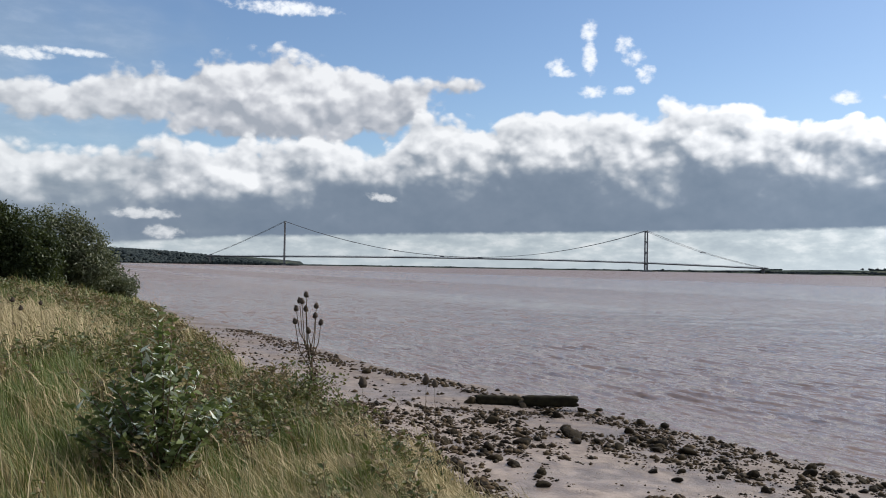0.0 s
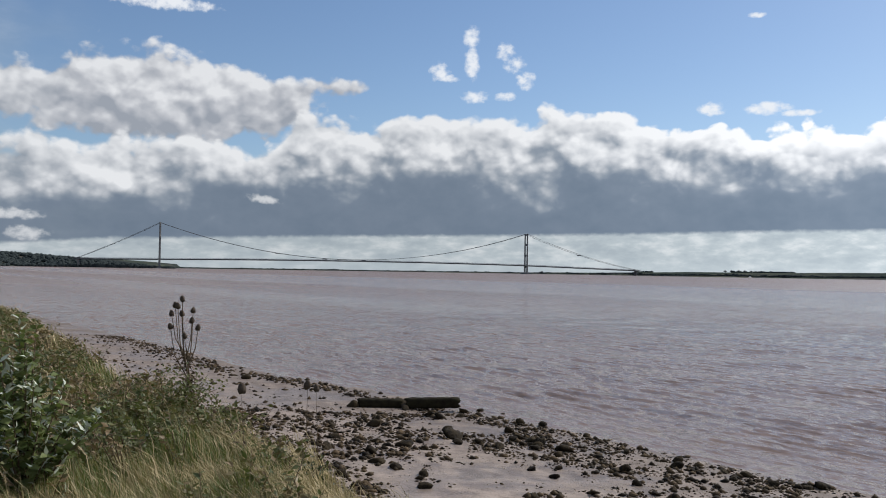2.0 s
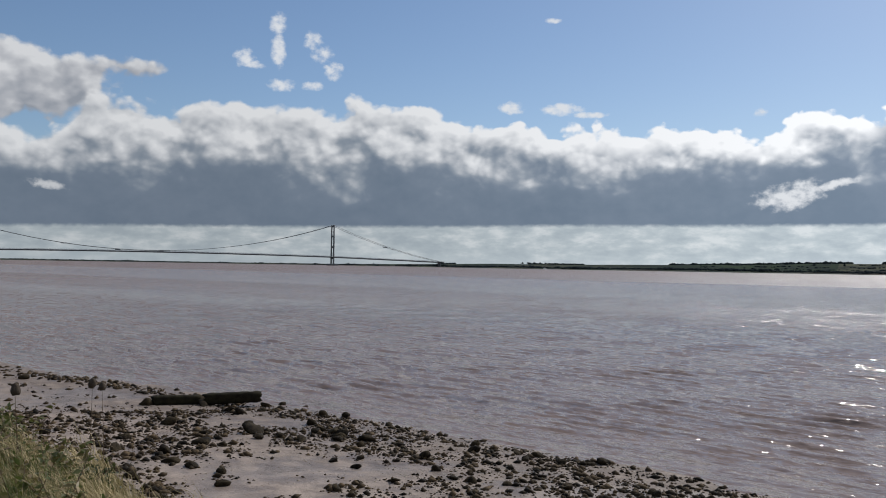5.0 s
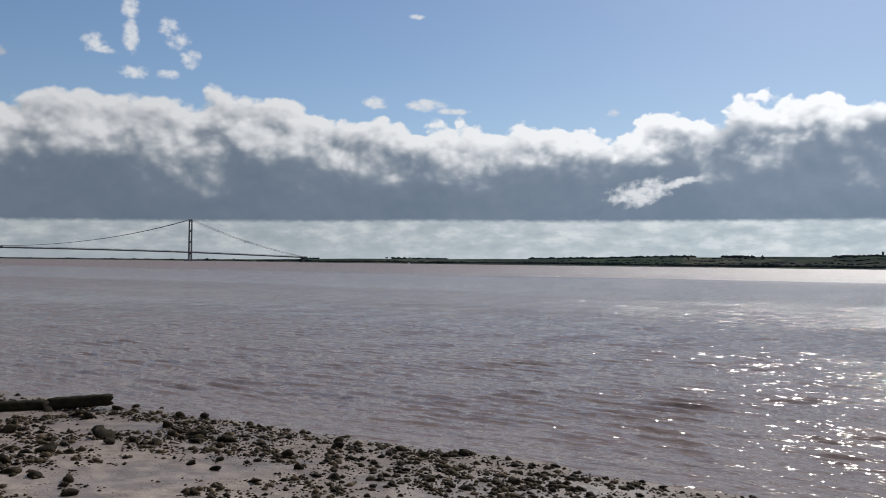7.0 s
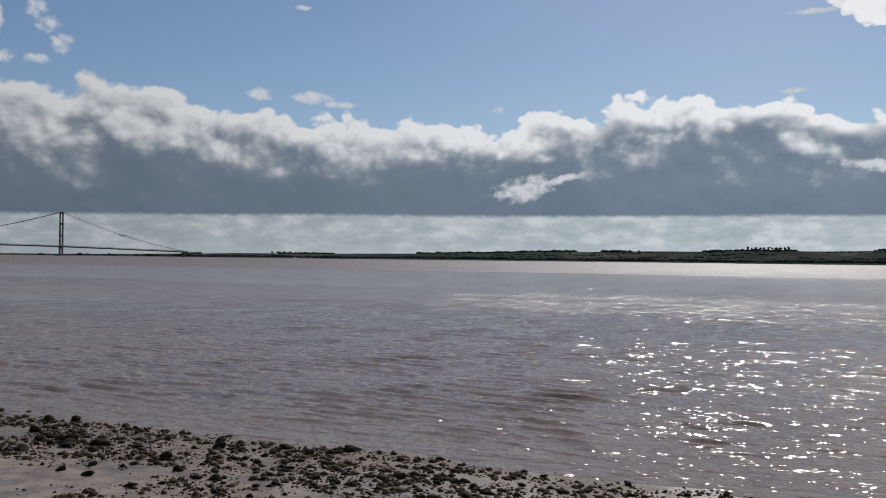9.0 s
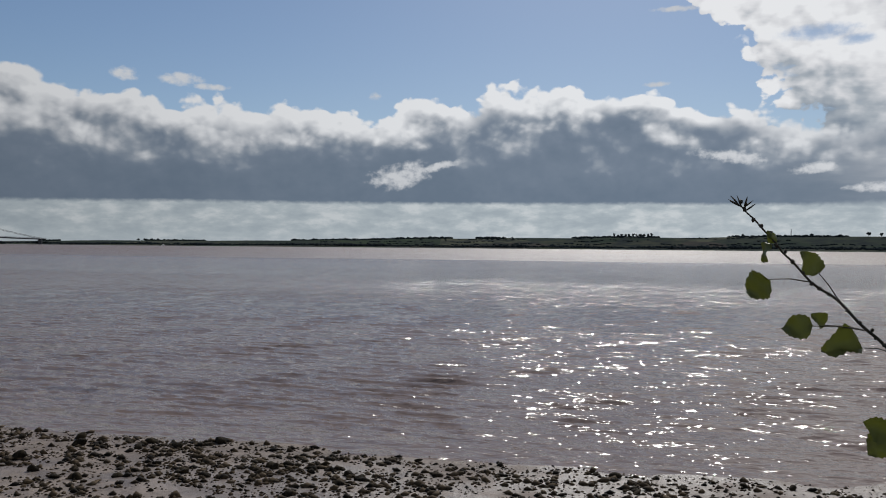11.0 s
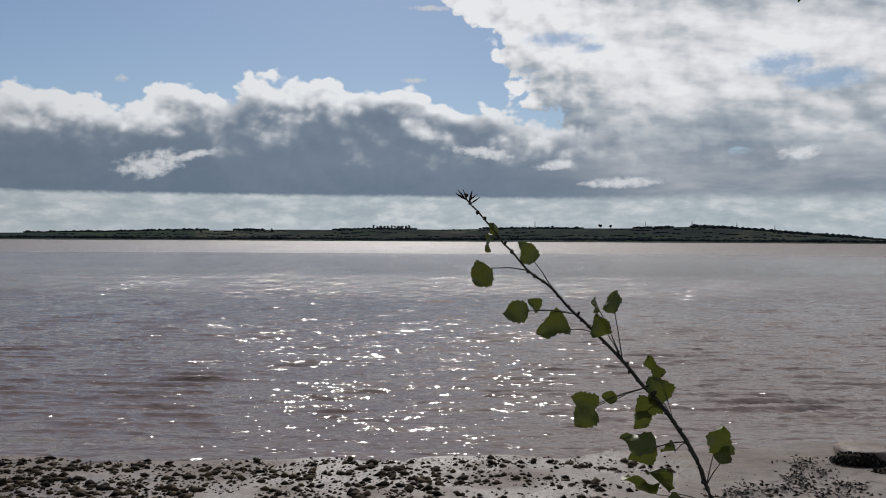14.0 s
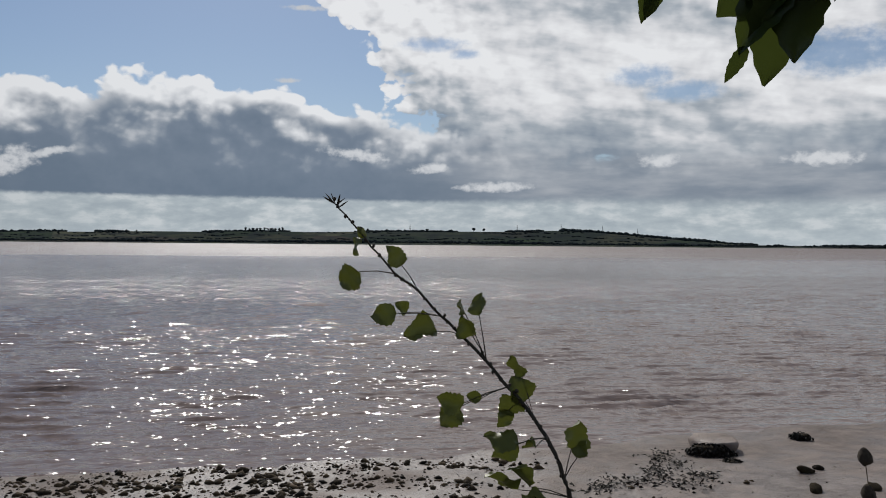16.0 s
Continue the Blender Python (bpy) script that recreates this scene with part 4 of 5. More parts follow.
def build_shingle(name, label, n, lo, hi, mat, box, power, flat=0.75, spots=None):
    h = Heap()
    p = beach_spots(n, box, power) if spots is None else spots
    z = height(p[:, 0], p[:, 1])
    v = np.array([(0, 0, 1), (1, 0, 0.1), (0.3, 0.95, 0), (-0.8, 0.6, 0.1), (-0.8, -0.6, 0), (0.3, -0.95, 0.1), (0, 0, -0.8)], float)
    t = np.array([(0, 1, 2), (0, 2, 3), (0, 3, 4), (0, 4, 5), (0, 5, 1), (6, 2, 1), (6, 3, 2), (6, 4, 3), (6, 5, 4), (6, 1, 5)])
    k = len(p)
    s = np.exp(rng.uniform(np.log(lo), np.log(hi), k)) * 0.5
    a = rng.uniform(0, 2 * np.pi, k)
    w = v[None] * (1 + rng.uniform(-0.45, 0.45, (k, 7, 1))) * s[:, None, None] * np.array([1.25, 1.0, flat])
    c, sn = np.cos(a)[:, None], np.sin(a)[:, None]
    w = np.stack([w[..., 0] * c - w[..., 1] * sn, w[..., 0] * sn + w[..., 1] * c, w[..., 2] + w[..., 0] * rng.uniform(-0.3, 0.3, (k, 1))], -1)
    w += np.stack([p[:, 0], p[:, 1], z + s * 0.15], -1)[:, None]
    tri = (np.arange(k) * 7)[:, None, None] + t[None]
    h.add(w.reshape(-1, 3), t=tri.reshape(-1, 3))
    ob = part(name, h.mesh(name), mat)
    return tagged(ob, label, "stones", kind="stuff")


build_shingle("small_stones", "small dark stones scattered over the wet mud", 8200, 0.035, 0.17, MAT_PEBBLE, (-14, 16, -3, 46), 1.0)
build_shingle("shingle", "fine dark shingle on the wet mud", 16000, 0.018, 0.06, MAT_PEBBLE, (-3, 16, -3, 22), 0.55)


def build_grit():
    p = []
    while len(p) < 9000:
        x, y = rng.uniform(-4, 15, 6000), rng.uniform(-4, 24, 6000)
        db, ds = inland(x, y, BANK), inland(x, y, SHORE)
        k = np.exp(-((db + 1.1) / 0.75) ** 2) * 0.9 + 0.10 * (ds > 0.0) * (db < -0.4) + 0.55 * np.exp(-((ds - 0.25) / 0.22) ** 2)
        keep = rng.uniform(0, 1, 6000) < k * (0.6 + 0.5 * wobble(x, y, 1.4, 41))
        p.extend(zip(x[keep], y[keep]))
    build_shingle("shell_grit", "pale shell grit strewn along the foot of the bank", 9000, 0.012, 0.035, MAT_SHELL, None, 1, 0.5, np.array(p[:9000]))


build_grit()


def timber(at, length, width, tall, turn, tilt, seed):
    """A squared, waterworn baulk with rounded edges, a split end and notches."""
    r = np.random.default_rng(seed)
    n, ring = 22, 16
    v = []
    for i in range(n):
        f = i / (n - 1)
        s = 1.0 - 0.10 * max(0.0, abs(f - 0.5) - 0.42) / 0.08
        for j in range(ring):
            a = 2 * math.pi * (j + 0.5) / ring
            c, q = math.cos(a), math.sin(a)
            k = 1.0 / (abs(c) ** 7 + abs(q) ** 7) ** (1 / 7)
            k *= s * (1 + 0.05 * math.sin(f * 23 + j * 1.7 + seed) + r.uniform(-0.025, 0.025))
            end = (0.05 * math.sin(j * 2.1 + seed) if i in (0, n - 1) else 0.0)
            v.append(((f - 0.5) * length + end, c * k * width * 0.5, q * k * tall * 0.5))
    q = [(i * ring + j, (i + 1) * ring + j, (i + 1) * ring + (j + 1) % ring, i * ring + (j + 1) % ring) for i in range(n - 1) for j in range(ring)]
    v += [(-0.5 * length + 0.03, 0, 0), (0.5 * length - 0.03, 0, 0)]
    t = [(n * ring, j, (j + 1) % ring) for j in range(ring)] + [(n * ring + 1, (n - 1) * ring + (j + 1) % ring, (n - 1) * ring + j) for j in range(ring)]
    ob = part("timber_baulk", mesh_np("timber_baulk", v, t, q), MAT_TIMBER)
    ob.matrix_basis = pose(*at, 0, tilt, turn)
    return tagged(ob, "waterlogged squared timber green with algae on the foreshore", "timber", "old timbers")


timber((2.60, 21.95, 0.25), 1.40, 0.30, 0.27, -4.0, -1.0, 1)
timber((1.22, 22.10, 0.22), 1.16, 0.28, 0.24, -2.0, 1.0, 2)
for i, (x, y, s) in enumerate(((1.86, 21.75, 0.34), (1.92, 22.2, 0.42), (1.70, 22.4, 0.36), (3.4, 21.8, 0.30), (0.5, 22.0, 0.34))):
    place_rock(x, y, s, i + 40)


def lump(name, at, size, label, category, mat, seed, group=""):
    """A broken, slabby boulder."""
    v, t = ICO[3]
    r = np.random.default_rng(seed)
    k = np.ones(len(v))
    for f, a in ((1.5, 0.16), (3.2, 0.12), (7.0, 0.07), (13.0, 0.04)):
        for _ in range(3):
            k += a * 0.6 * np.sin(v @ r.normal(size=3) * f + r.uniform(0, 6))
    w = v * (k + r.uniform(-0.035, 0.035, len(v)))[:, None]
    for _ in range(12):
        n = unit(r.normal(size=3) * np.array([1, 1, 0.5]))
        w = w - np.maximum(w @ n - r.uniform(0.6, 0.85), 0)[:, None] * n * 0.95
    w[:, 2] = np.where(w[:, 2] > 0.5, 0.5 + (w[:, 2] - 0.5) * 0.2, w[:, 2])
    ob = part(name, mesh_np(name, w * np.array(size), t), mat)
    ob.matrix_basis = Matrix.Translation(at) @ pose(0, 0, 0, 0, 0, seed * 37)
    return tagged(ob, label, category, group)


def weedy_boulder(at, size, tufts, seed, label):
    """A broken boulder under a coat of ragged hanging weed."""
    rock = lump("weedy_boulder", at, size, label, "boulder", MAT_ROCK, seed)
    r = np.random.default_rng(seed)
    h = Heap()
    u = unit(r.normal(size=(tufts, 3)))
    u[:, 2] = np.abs(u[:, 2]) * 0.8
    c = u * np.array(size) * r.uniform(0.85, 1.08, (tufts, 1))
    hang = u * np.array([0.8, 0.8, 0.3]) + r.normal(0, 0.45, (tufts, 3)) - np.array([0, 0, 1.3])
    leaves(h, c, hang, r.uniform(0.05, 0.12, tufts), r.uniform(0.025, 0.06, tufts), 0.3, 0.1)
    part("weed", h.mesh("weed"), MAT_WEEDROCK, rock, "ragged black weed")


# the flat-topped clay ledge with dark wrack hanging under it
lump("clay_ledge", (15.95, 0.02, 0.15), (0.55, 0.66, 0.24), "flat-topped ledge of grey clay at the water's edge", "boulder", MAT_MUD, 3)
weedy_boulder((15.35, 0.08, 0.12), (0.20, 0.38, 0.22), 420, 5, "black weed-hung boulder under the clay ledge")
weedy_boulder((14.85, -0.30, 0.08), (0.18, 0.24, 0.13), 220, 8, "low black weed-hung boulder beside the clay ledge")
weedy_boulder((17.3, -1.55, 0.10), (0.14, 0.20, 0.13), 90, 9, "small dark boulder on the bare mud")


def build_wrack():
    """Dark tide-line wrack: ragged low heaps."""
    h = Heap()
    spots = [(14.4, 0.6), (13.9, 0.9), (13.4, 0.75), (13.0, 1.0), (12.7, 1.4), (12.3, 1.6), (15.0, 0.9), (13.6, 0.2), (12.9, 0.4)]
    for i, (x, y) in enumerate(spots):
        m = 60
        px, py = x + rng.normal(0, 0.22, m), y + rng.normal(0, 0.15, m)
        pz = height(px, py) + rng.uniform(0.0, 0.05, m)
        ax = np.stack([rng.normal(0, 1, m), rng.normal(0, 1, m), rng.uniform(-0.1, 0.45, m)], -1)
        leaves(h, np.stack([px, py, pz], -1), ax, rng.uniform(0.04, 0.13, m), rng.uniform(0.02, 0.06, m), 0.4, 0.15)
    ob = part("wrack", h.mesh("wrack"), MAT_WEEDROCK)
    tagged(ob, "ragged dark seaweed wrack on the mud", "seaweed", kind="stuff")


build_wrack()


# ---- the bank: grass, weeds, shrubs, trees ----
WIND = np.array([-0.75, 0.25, 0.0])


def grass_spots(n, r0, r1, a0, a1, lo=-0.35):
    """Places on the bank, evenly strewn over a sector."""
    out = []
    while len(out) < n:
        r = np.sqrt(rng.uniform(r0 * r0, r1 * r1, 20000))
        a = np.radians(rng.uniform(a0, a1, 20000))
        x, y = r * np.sin(a), r * np.cos(a)
        db = inland(x, y, BANK) + 0.28 * wobble(x, y, 2.2, 3)
        keep = db > lo + 0.2 * wobble(x, y, 0.6, 51)
        out.extend(zip(x[keep], y[keep]))
    return np.array(out[:n])


def blades(h, p, tall, wide, lean):
    n = len(p)
    z = height(p[:, 0], p[:, 1]) - 0.03
    base = np.stack([p[:, 0], p[:, 1], z], -1)
    a = rng.uniform(0, 2 * np.pi, n)
    side = np.stack([np.cos(a), np.sin(a), np.zeros(n)], -1) * wide[:, None] * 0.5
    d = WIND * (lean * tall)[:, None] + np.stack([rng.normal(0, 0.17, n), rng.normal(0, 0.17, n), np.zeros(n)], -1) * tall[:, None]
    mid = base + d * 0.35 + np.stack([0 * z, 0 * z, tall * 0.58], -1)
    tip = base + d + np.stack([0 * z, 0 * z, tall * (0.96 - 0.25 * lean)], -1)
    v = np.stack([base - side, base + side, mid + side * 0.75, mid - side * 0.75, tip], 1).reshape(-1, 3)
    o = (np.arange(n) * 5)[:, None]
    h.add(v, t=o + np.array([[3, 2, 4]]), q=o + np.array([[0, 1, 2, 3]]))


def build_grass():
    h = Heap()
    for n, r0, r1, a0, a1, t0, t1, w in ((62000, 3.8, 9.5, -38, 12, 0.28, 0.62, 0.008), (52000, 9.5, 18, -36, 4, 0.28, 0.62, 0.011),
                                         (36000, 18, 36, -36, -4, 0.35, 0.75, 0.022), (16000, 36, 68, -36, -12, 0.4, 0.8, 0.04)):
        p = grass_spots(n, r0, r1, a0, a1)
        db = inland(p[:, 0], p[:, 1], BANK)
        tall = rng.uniform(t0, t1, n) * (0.72 + 0.30 * wobble(p[:, 0], p[:, 1], 1.7, 52) + 0.38 * wobble(p[:, 0], p[:, 1], 0.5, 56)) * (0.55 + 0.45 * smooth((db + 0.3) / 1.5))
        blades(h, p, np.maximum(tall, 0.12), w * rng.uniform(0.6, 1.4, n), rng.uniform(0.1, 0.75, n))
    p = grass_spots(9000, 2.2, 6.5, 12, 118)
    blades(h, p, rng.uniform(0.15, 0.4, 9000), rng.uniform(0.004, 0.009, 9000), rng.uniform(0.1, 0.6, 9000))
    ob = part("grass", h.mesh("grass"), MAT_GRASS)
    tagged(ob, "long windblown grass, green with dry yellow patches, on the bank", "grass", kind="stuff")
    # dry seeding stalks
    h = Heap()
    p = np.concatenate([grass_spots(800, 4, 13, -38, 10), grass_spots(1500, 13, 40, -36, -2)])
    dry = wobble(p[:, 0], p[:, 1], 4.0, 53)
    p = p[dry > -0.5]
    n = len(p)
    r = np.hypot(p[:, 0], p[:, 1])
    blades(h, p, rng.uniform(0.5, 0.95, n), 0.004 + r * 0.0007, rng.uniform(0.2, 0.9, n))
    ob = part("dry_stalks", h.mesh("dry_stalks"), MAT_STRAW)
    tagged(ob, "bleached seeding grass stalks leaning in the wind", "grass", kind="stuff")
    # the bleached tussocks along the rim of the bank and the pale meadow before the trees
    h = Heap()
    p = np.concatenate([grass_spots(26000, 7, 45, -34, 8, -0.55), grass_spots(16000, 13, 27, -34, -22), grass_spots(26000, 7, 17, -14, 8, -0.6), grass_spots(30000, 4.2, 9.5, -18, 14, -0.5)])
    db = inland(p[:, 0], p[:, 1], BANK)
    k = np.exp(-((db - 0.1) / 0.45) ** 2) * (wobble(p[:, 0], p[:, 1], 1.6, 54) > -0.1) + 0.38 * np.exp(-((db - 1.1) / 1.3) ** 2) * (np.hypot(p[:, 0], p[:, 1]) < 9.5) * (wobble(p[:, 0], p[:, 1], 1.1, 57) > -0.35) + 0.95 * np.exp(-(((p[:, 0] + 10.5) / 2.6) ** 2 + ((p[:, 1] - 18.5) / 4.5) ** 2))
    p = p[rng.uniform(0, 1, len(p)) < k]
    n = len(p)
    blades(h, p, rng.uniform(0.22, 0.6, n) * np.where(p[:, 0] < -7, 1.6, 1.0), 0.007 + np.hypot(p[:, 0], p[:, 1]) * 0.0006, rng.uniform(0.2, 0.9, n))
    ob = part("straw_tussocks", h.mesh("straw_tussocks"), MAT_STRAW)
    tagged(ob, "pale dead grass hanging over the rim of the bank", "grass", kind="stuff")


build_grass()


def weed_plant(h, hs, x, y, tall, n, size, spread=0.35):
    """A branching leafy weed: leaves into h, stalks into hs."""
    z = ground_at(x, y) - 0.02
    for _ in range(max(2, n // 14)):
        d = np.array([rng.normal(0, spread), rng.normal(0, spread), 1.0]) + WIND * 0.25
        end = d * tall * rng.uniform(0.6, 1.0)
        pts = np.array([(0, 0, 0), end * 0.5 + np.array([0, 0, 0.06 * tall]), end]) + np.array([x, y, z])
        hs.tube(pts, [0.006, 0.005, 0.002], 3)
        m = 14
        f = rng.uniform(0.15, 1.0, m)[:, None]
        p = pts[0] + (pts[2] - pts[0]) * f + np.array([0, 0, 0.06 * tall]) * np.sin(f * 3.1)
        ax = np.stack([rng.normal(0, 1, m), rng.normal(0, 1, m), rng.uniform(-0.3, 0.8, m)], -1) + WIND * 0.5
        leaves(h, p, ax, rng.uniform(0.7, 1.3, m) * size, rng.uniform(0.35, 0.6, m) * size)


def build_weeds():
    h, hs = Heap(), Heap()
    p = np.concatenate([grass_spots(2600, 7.5, 42, -30, 4, -0.1), grass_spots(60, 4.8, 9, -36, -23, 0.1)])
    rng.shuffle(p)
    k = wobble(p[:, 0], p[:, 1], 3.4, 61) + 0.5 * np.exp(-((inland(p[:, 0], p[:, 1], BANK) - 1.3) / 1.2) ** 2)
    p = p[k > 0.2]
    for x, y in p[:900]:
        r = math.hypot(x, y)
        weed_plant(h, hs, x, y, rng.uniform(0.4, 0.8), 56 if r < 20 else 42, 0.075 + r * 0.0020)
    part("weeds", h.mesh("weeds"), MAT_WEED)
    tagged(bpy.data.objects["weeds"], "dark green and brown withered weeds among the grass", "weeds", kind="stuff")
    part("weed_stalks", hs.mesh("weed_stalks"), MAT_TWIG)
    tagged(bpy.data.objects["weed_stalks"], "thin brown stalks of the withered weeds", "weeds", kind="stuff")


build_weeds()


def leafy_bush(name, at, label, category, radius, tall, n, size, mat):
    """A low bush: arching stems and a crown of small leaves in clumps."""
    bush = thing(name, at, label, category)
    h = Heap()
    for i in range(14):
        a, s = rng.uniform(0, 6.28), rng.uniform(0.4, 1.0)
        end = np.array([math.cos(a) * radius * s, math.sin(a) * radius * s, tall * rng.uniform(0.6, 1.0) * (1.15 - 0.4 * s)])
        pts = [np.zeros(3), end * np.array([0.35, 0.35, 0.6]), end]
        hs = Heap()
        hs.tube(pts, [0.012, 0.008, 0.003], 4)
        part("stem", hs.mesh("stem"), MAT_TWIG, bush)
        m = n // 14
        p = end * rng.uniform(0.35, 1.0, m)[:, None] + rng.normal(0, 0.13 * radius + 0.03, (m, 3))
        p[:, 2] = np.abs(p[:, 2])
        leaves(h, p, rng.normal(size=(m, 3)) + WIND, rng.uniform(0.7, 1.3, m) * size, rng.uniform(0.45, 0.7, m) * size)
    part("foliage", h.mesh("foliage"), mat, bush)
    return bush


def on_bank(x, y):
    return (x, y, ground_at(x, y) - 0.02)


leafy_bush("bramble_bush", on_bank(-2.65, 13.6), "low dark green bramble round the foot of a tall teasel", "bush", 0.85, 0.95, 2200, 0.07, MAT_WEED)
leafy_bush("bramble_bush", on_bank(-1.1, 11.3), "small straggling dark weed clump on the rim of the bank", "bush", 0.42, 0.42, 320, 0.06, MAT_WEED)
leafy_bush("bramble_bush", on_bank(-0.35, 10.0), "small straggling green weed clump on the rim of the bank", "bush", 0.35, 0.40, 260, 0.06, MAT_HAW)


def ragwort(x, y):
    b = leafy_bush("ragwort", on_bank(x, y), "small ragwort plant with yellow flowers on the bank", "plant", 0.12, 0.35, 90, 0.05, MAT_WEED)
    for i in range(6):
        h = Heap()
        c = np.array([rng.uniform(-0.08, 0.08), rng.uniform(-0.08, 0.08), 0.36 + rng.uniform(-0.05, 0.04)])
        leaves(h, np.repeat(c[None], 10, 0), np.stack([np.cos(np.arange(10) * 0.63), np.sin(np.arange(10) * 0.63), np.full(10, 0.25)], -1), 0.022, 0.012)
        part("flower", h.mesh("flower"), MAT_YELLOW, b, "yellow flower head")


ragwort(-0.75, 9.75)


def silver_shrub(at):
    """Upright suckers with broad leaves, dark above and white beneath, blown over by the wind."""
    s = thing("white_poplar_shrub", at, "young white poplar shrub with dark leaves turned to silver undersides", "shrub")
    h, hw = Heap(), Heap()
    for i in range(46):
        a, q = rng.uniform(0, 6.28), rng.uniform(0.0, 1.0) ** 0.55
        tall = 1.58 * (1.06 - 0.55 * q) * rng.uniform(0.6, 1.05)
        if i < 3:  # the leaders
            q, tall = 0.18 * i, (1.64, 1.52, 1.46)[i]
        end = np.array([math.cos(a) * 0.80 * q, math.sin(a) * 0.5 * q, tall]) + WIND * 0.12
        mid = end * np.array([0.5, 0.5, 0.55])
        hs = Heap()
        hs.tube([np.zeros(3), mid, end], [0.011, 0.008, 0.003], 5)
        part("stem", hs.mesh("stem"), MAT_TWIG, s)
        m = 58
        f = np.sort(rng.uniform(0.22, 1.02, m))[:, None]
        p = (1 - f) ** 2 * 0 + 2 * f * (1 - f) * mid + f * f * end
        ang = np.arange(m) * 2.4
        ax = np.stack([np.cos(ang), np.sin(ang), rng.uniform(-0.25, 0.7, m)], -1) + WIND * 0.55
        L = rng.uniform(0.07, 0.13, m) * (1.15 - 0.35 * f[:, 0])
        turned = rng.uniform(0, 1, m) < 0.03 + 0.20 * f[:, 0] * (0.4 + 0.8 * (end[0] > -0.1))
        leaves(h, p[~turned], ax[~turned], L[~turned], L[~turned] * 0.62, 0.2, 0.05)
        leaves(hw, p[turned], ax[turned] + np.array([0, 0, 0.6]), L[turned] * 1.3, L[turned] * 0.34, 0.25, 0.12)
    part("foliage", h.mesh("foliage"), MAT_SILVER, s)
    part("silver_foliage", hw.mesh("silver_foliage"), MAT_SILVER_BACK, s, "silver-white leaf undersides")


silver_shrub(on_bank(-2.55, 7.4))


def teasel_head(size):
    """An egg-shaped bristly head with long curved bracts below, its foot at the origin."""
    v, t = ICO[2]
    h = Heap()
    k = 1 + 0.10 * ((np.arange(len(v)) % 2) * 2 - 1)
    w = v * k[:, None] * np.array([0.34, 0.34, 0.5]) * size
    w[:, :2] *= (1.08 - 0.35 * v[:, 2:3])
    w[:, 2] += 0.5 * size
    h.add(w, t=t)
    return h.mesh("head")


TEASEL_HEADS = [teasel_head(1.0)]
TEASEL_HEADS[0].materials.append(MAT_HEAD)


def teasel(at, stalks, label, thick=0.012, dead_leaves=10):
    """stalks: for each head, its place over the foot and its length; they branch from one main stem."""
    plant = thing("teasel", at, label, "teasel", "teasels on the bank")
    tops = np.array([s[:3] for s in stalks], float)
    main = tops[:, :].mean(0)
    tall = main[2]
    hs = Heap()
    axis = lambda f: np.array([main[0] * f * f, main[1] * f * f, tall * f])
    hs.tube([axis(f) for f in np.linspace(0, 0.72, 6)], np.linspace(thick, thick * 0.55, 6), 6)
    part("stem", hs.mesh("stem"), MAT_TWIG, plant)
    for i, (x, y, z, size) in enumerate(stalks):
        f = 0.72 if len(stalks) == 1 else (0.34 + 0.38 * ((i * 0.37) % 1.0))
        a, b = axis(f), np.array([x, y, z])
        mid = a * 0.45 + b * 0.55 + np.array([(x - a[0]) * 0.22, (y - a[1]) * 0.22, -0.05 * (z - a[2])])
        h = Heap()
        h.tube([a, mid, b], [thick * 0.5, thick * 0.4, thick * 0.32], 5)
        st = part("stalk", h.mesh("stalk"), MAT_TWIG, plant)
        hd = part("head", TEASEL_HEADS[0], None, st, "brown bristly seed head")
        d = Vector(b - mid).to_track_quat("Z", "Y").to_matrix().to_4x4()
        hd.matrix_basis = Matrix.Translation(b) @ d @ Matrix.Scale(size, 4)
    if dead_leaves:
        h = Heap()
        m = dead_leaves
        f = rng.uniform(0.12, 0.68, m)
        p = np.array([axis(k) for k in f])
        ax = np.stack([rng.normal(0, 1, m), rng.normal(0, 1, m), rng.uniform(-0.9, 0.3, m)], -1)
        leaves(h, p, ax, rng.uniform(0.10, 0.24, m), rng.uniform(0.02, 0.05, m), 0.3, 0.12)
        part("dead_foliage", h.mesh("dead_foliage"), MAT_TWIG, plant, "shrivelled brown leaves")


k = 0.0094
base = on_bank(-2.28, 13.8)
teasel(base, [((px - 556) * k, rng.uniform(-0.12, 0.12), 3.30 - base[2] - (py - 514) * k, 0.11) for px, py in
              ((541, 528), (527, 539), (522, 553), (540, 553), (555, 548), (555, 565), (521, 575), (565, 577), (546, 590), (533, 540))],
       "tall brown dead teasel with ten seed heads on the bank", 0.020, 130)
for (x, y, top, s) in ((-1.13, 10.9, 2.12, 0.15), (-0.36, 11.3, 2.12, 0.13), (-0.20, 11.2, 2.10, 0.11), (-3.9, 10.2, 2.35, 0.09), (-8.8, 16.6, 2.86, 0.11), (-8.4, 16.2, 2.72, 0.11), (-8.3, 16.8, 2.80, 0.10), (-9.1, 16.1, 2.62, 0.10)):
    b = on_bank(x, y)
    teasel(b, [(rng.uniform(-0.06, 0.02), 0, top - b[2], s)], "single brown teasel head on a thin stalk in the grass", 0.007, 5)
for az, el, r in ((99.3, -12.3, 2.6), (99.5, -14.3, 2.6), (100.2, -15.9, 2.7)):
    a = math.radians(az)
    x, y = r * math.sin(a), r * math.cos(a)
    z = 3.73 + r * math.tan(math.radians(el))
    b = on_bank(x + 0.05, y - 0.32)
    teasel(b, [(x - b[0], y - b[1], z - b[2], 0.048)], "brown seed head on a thin leaning stalk near the path", 0.004, 3)


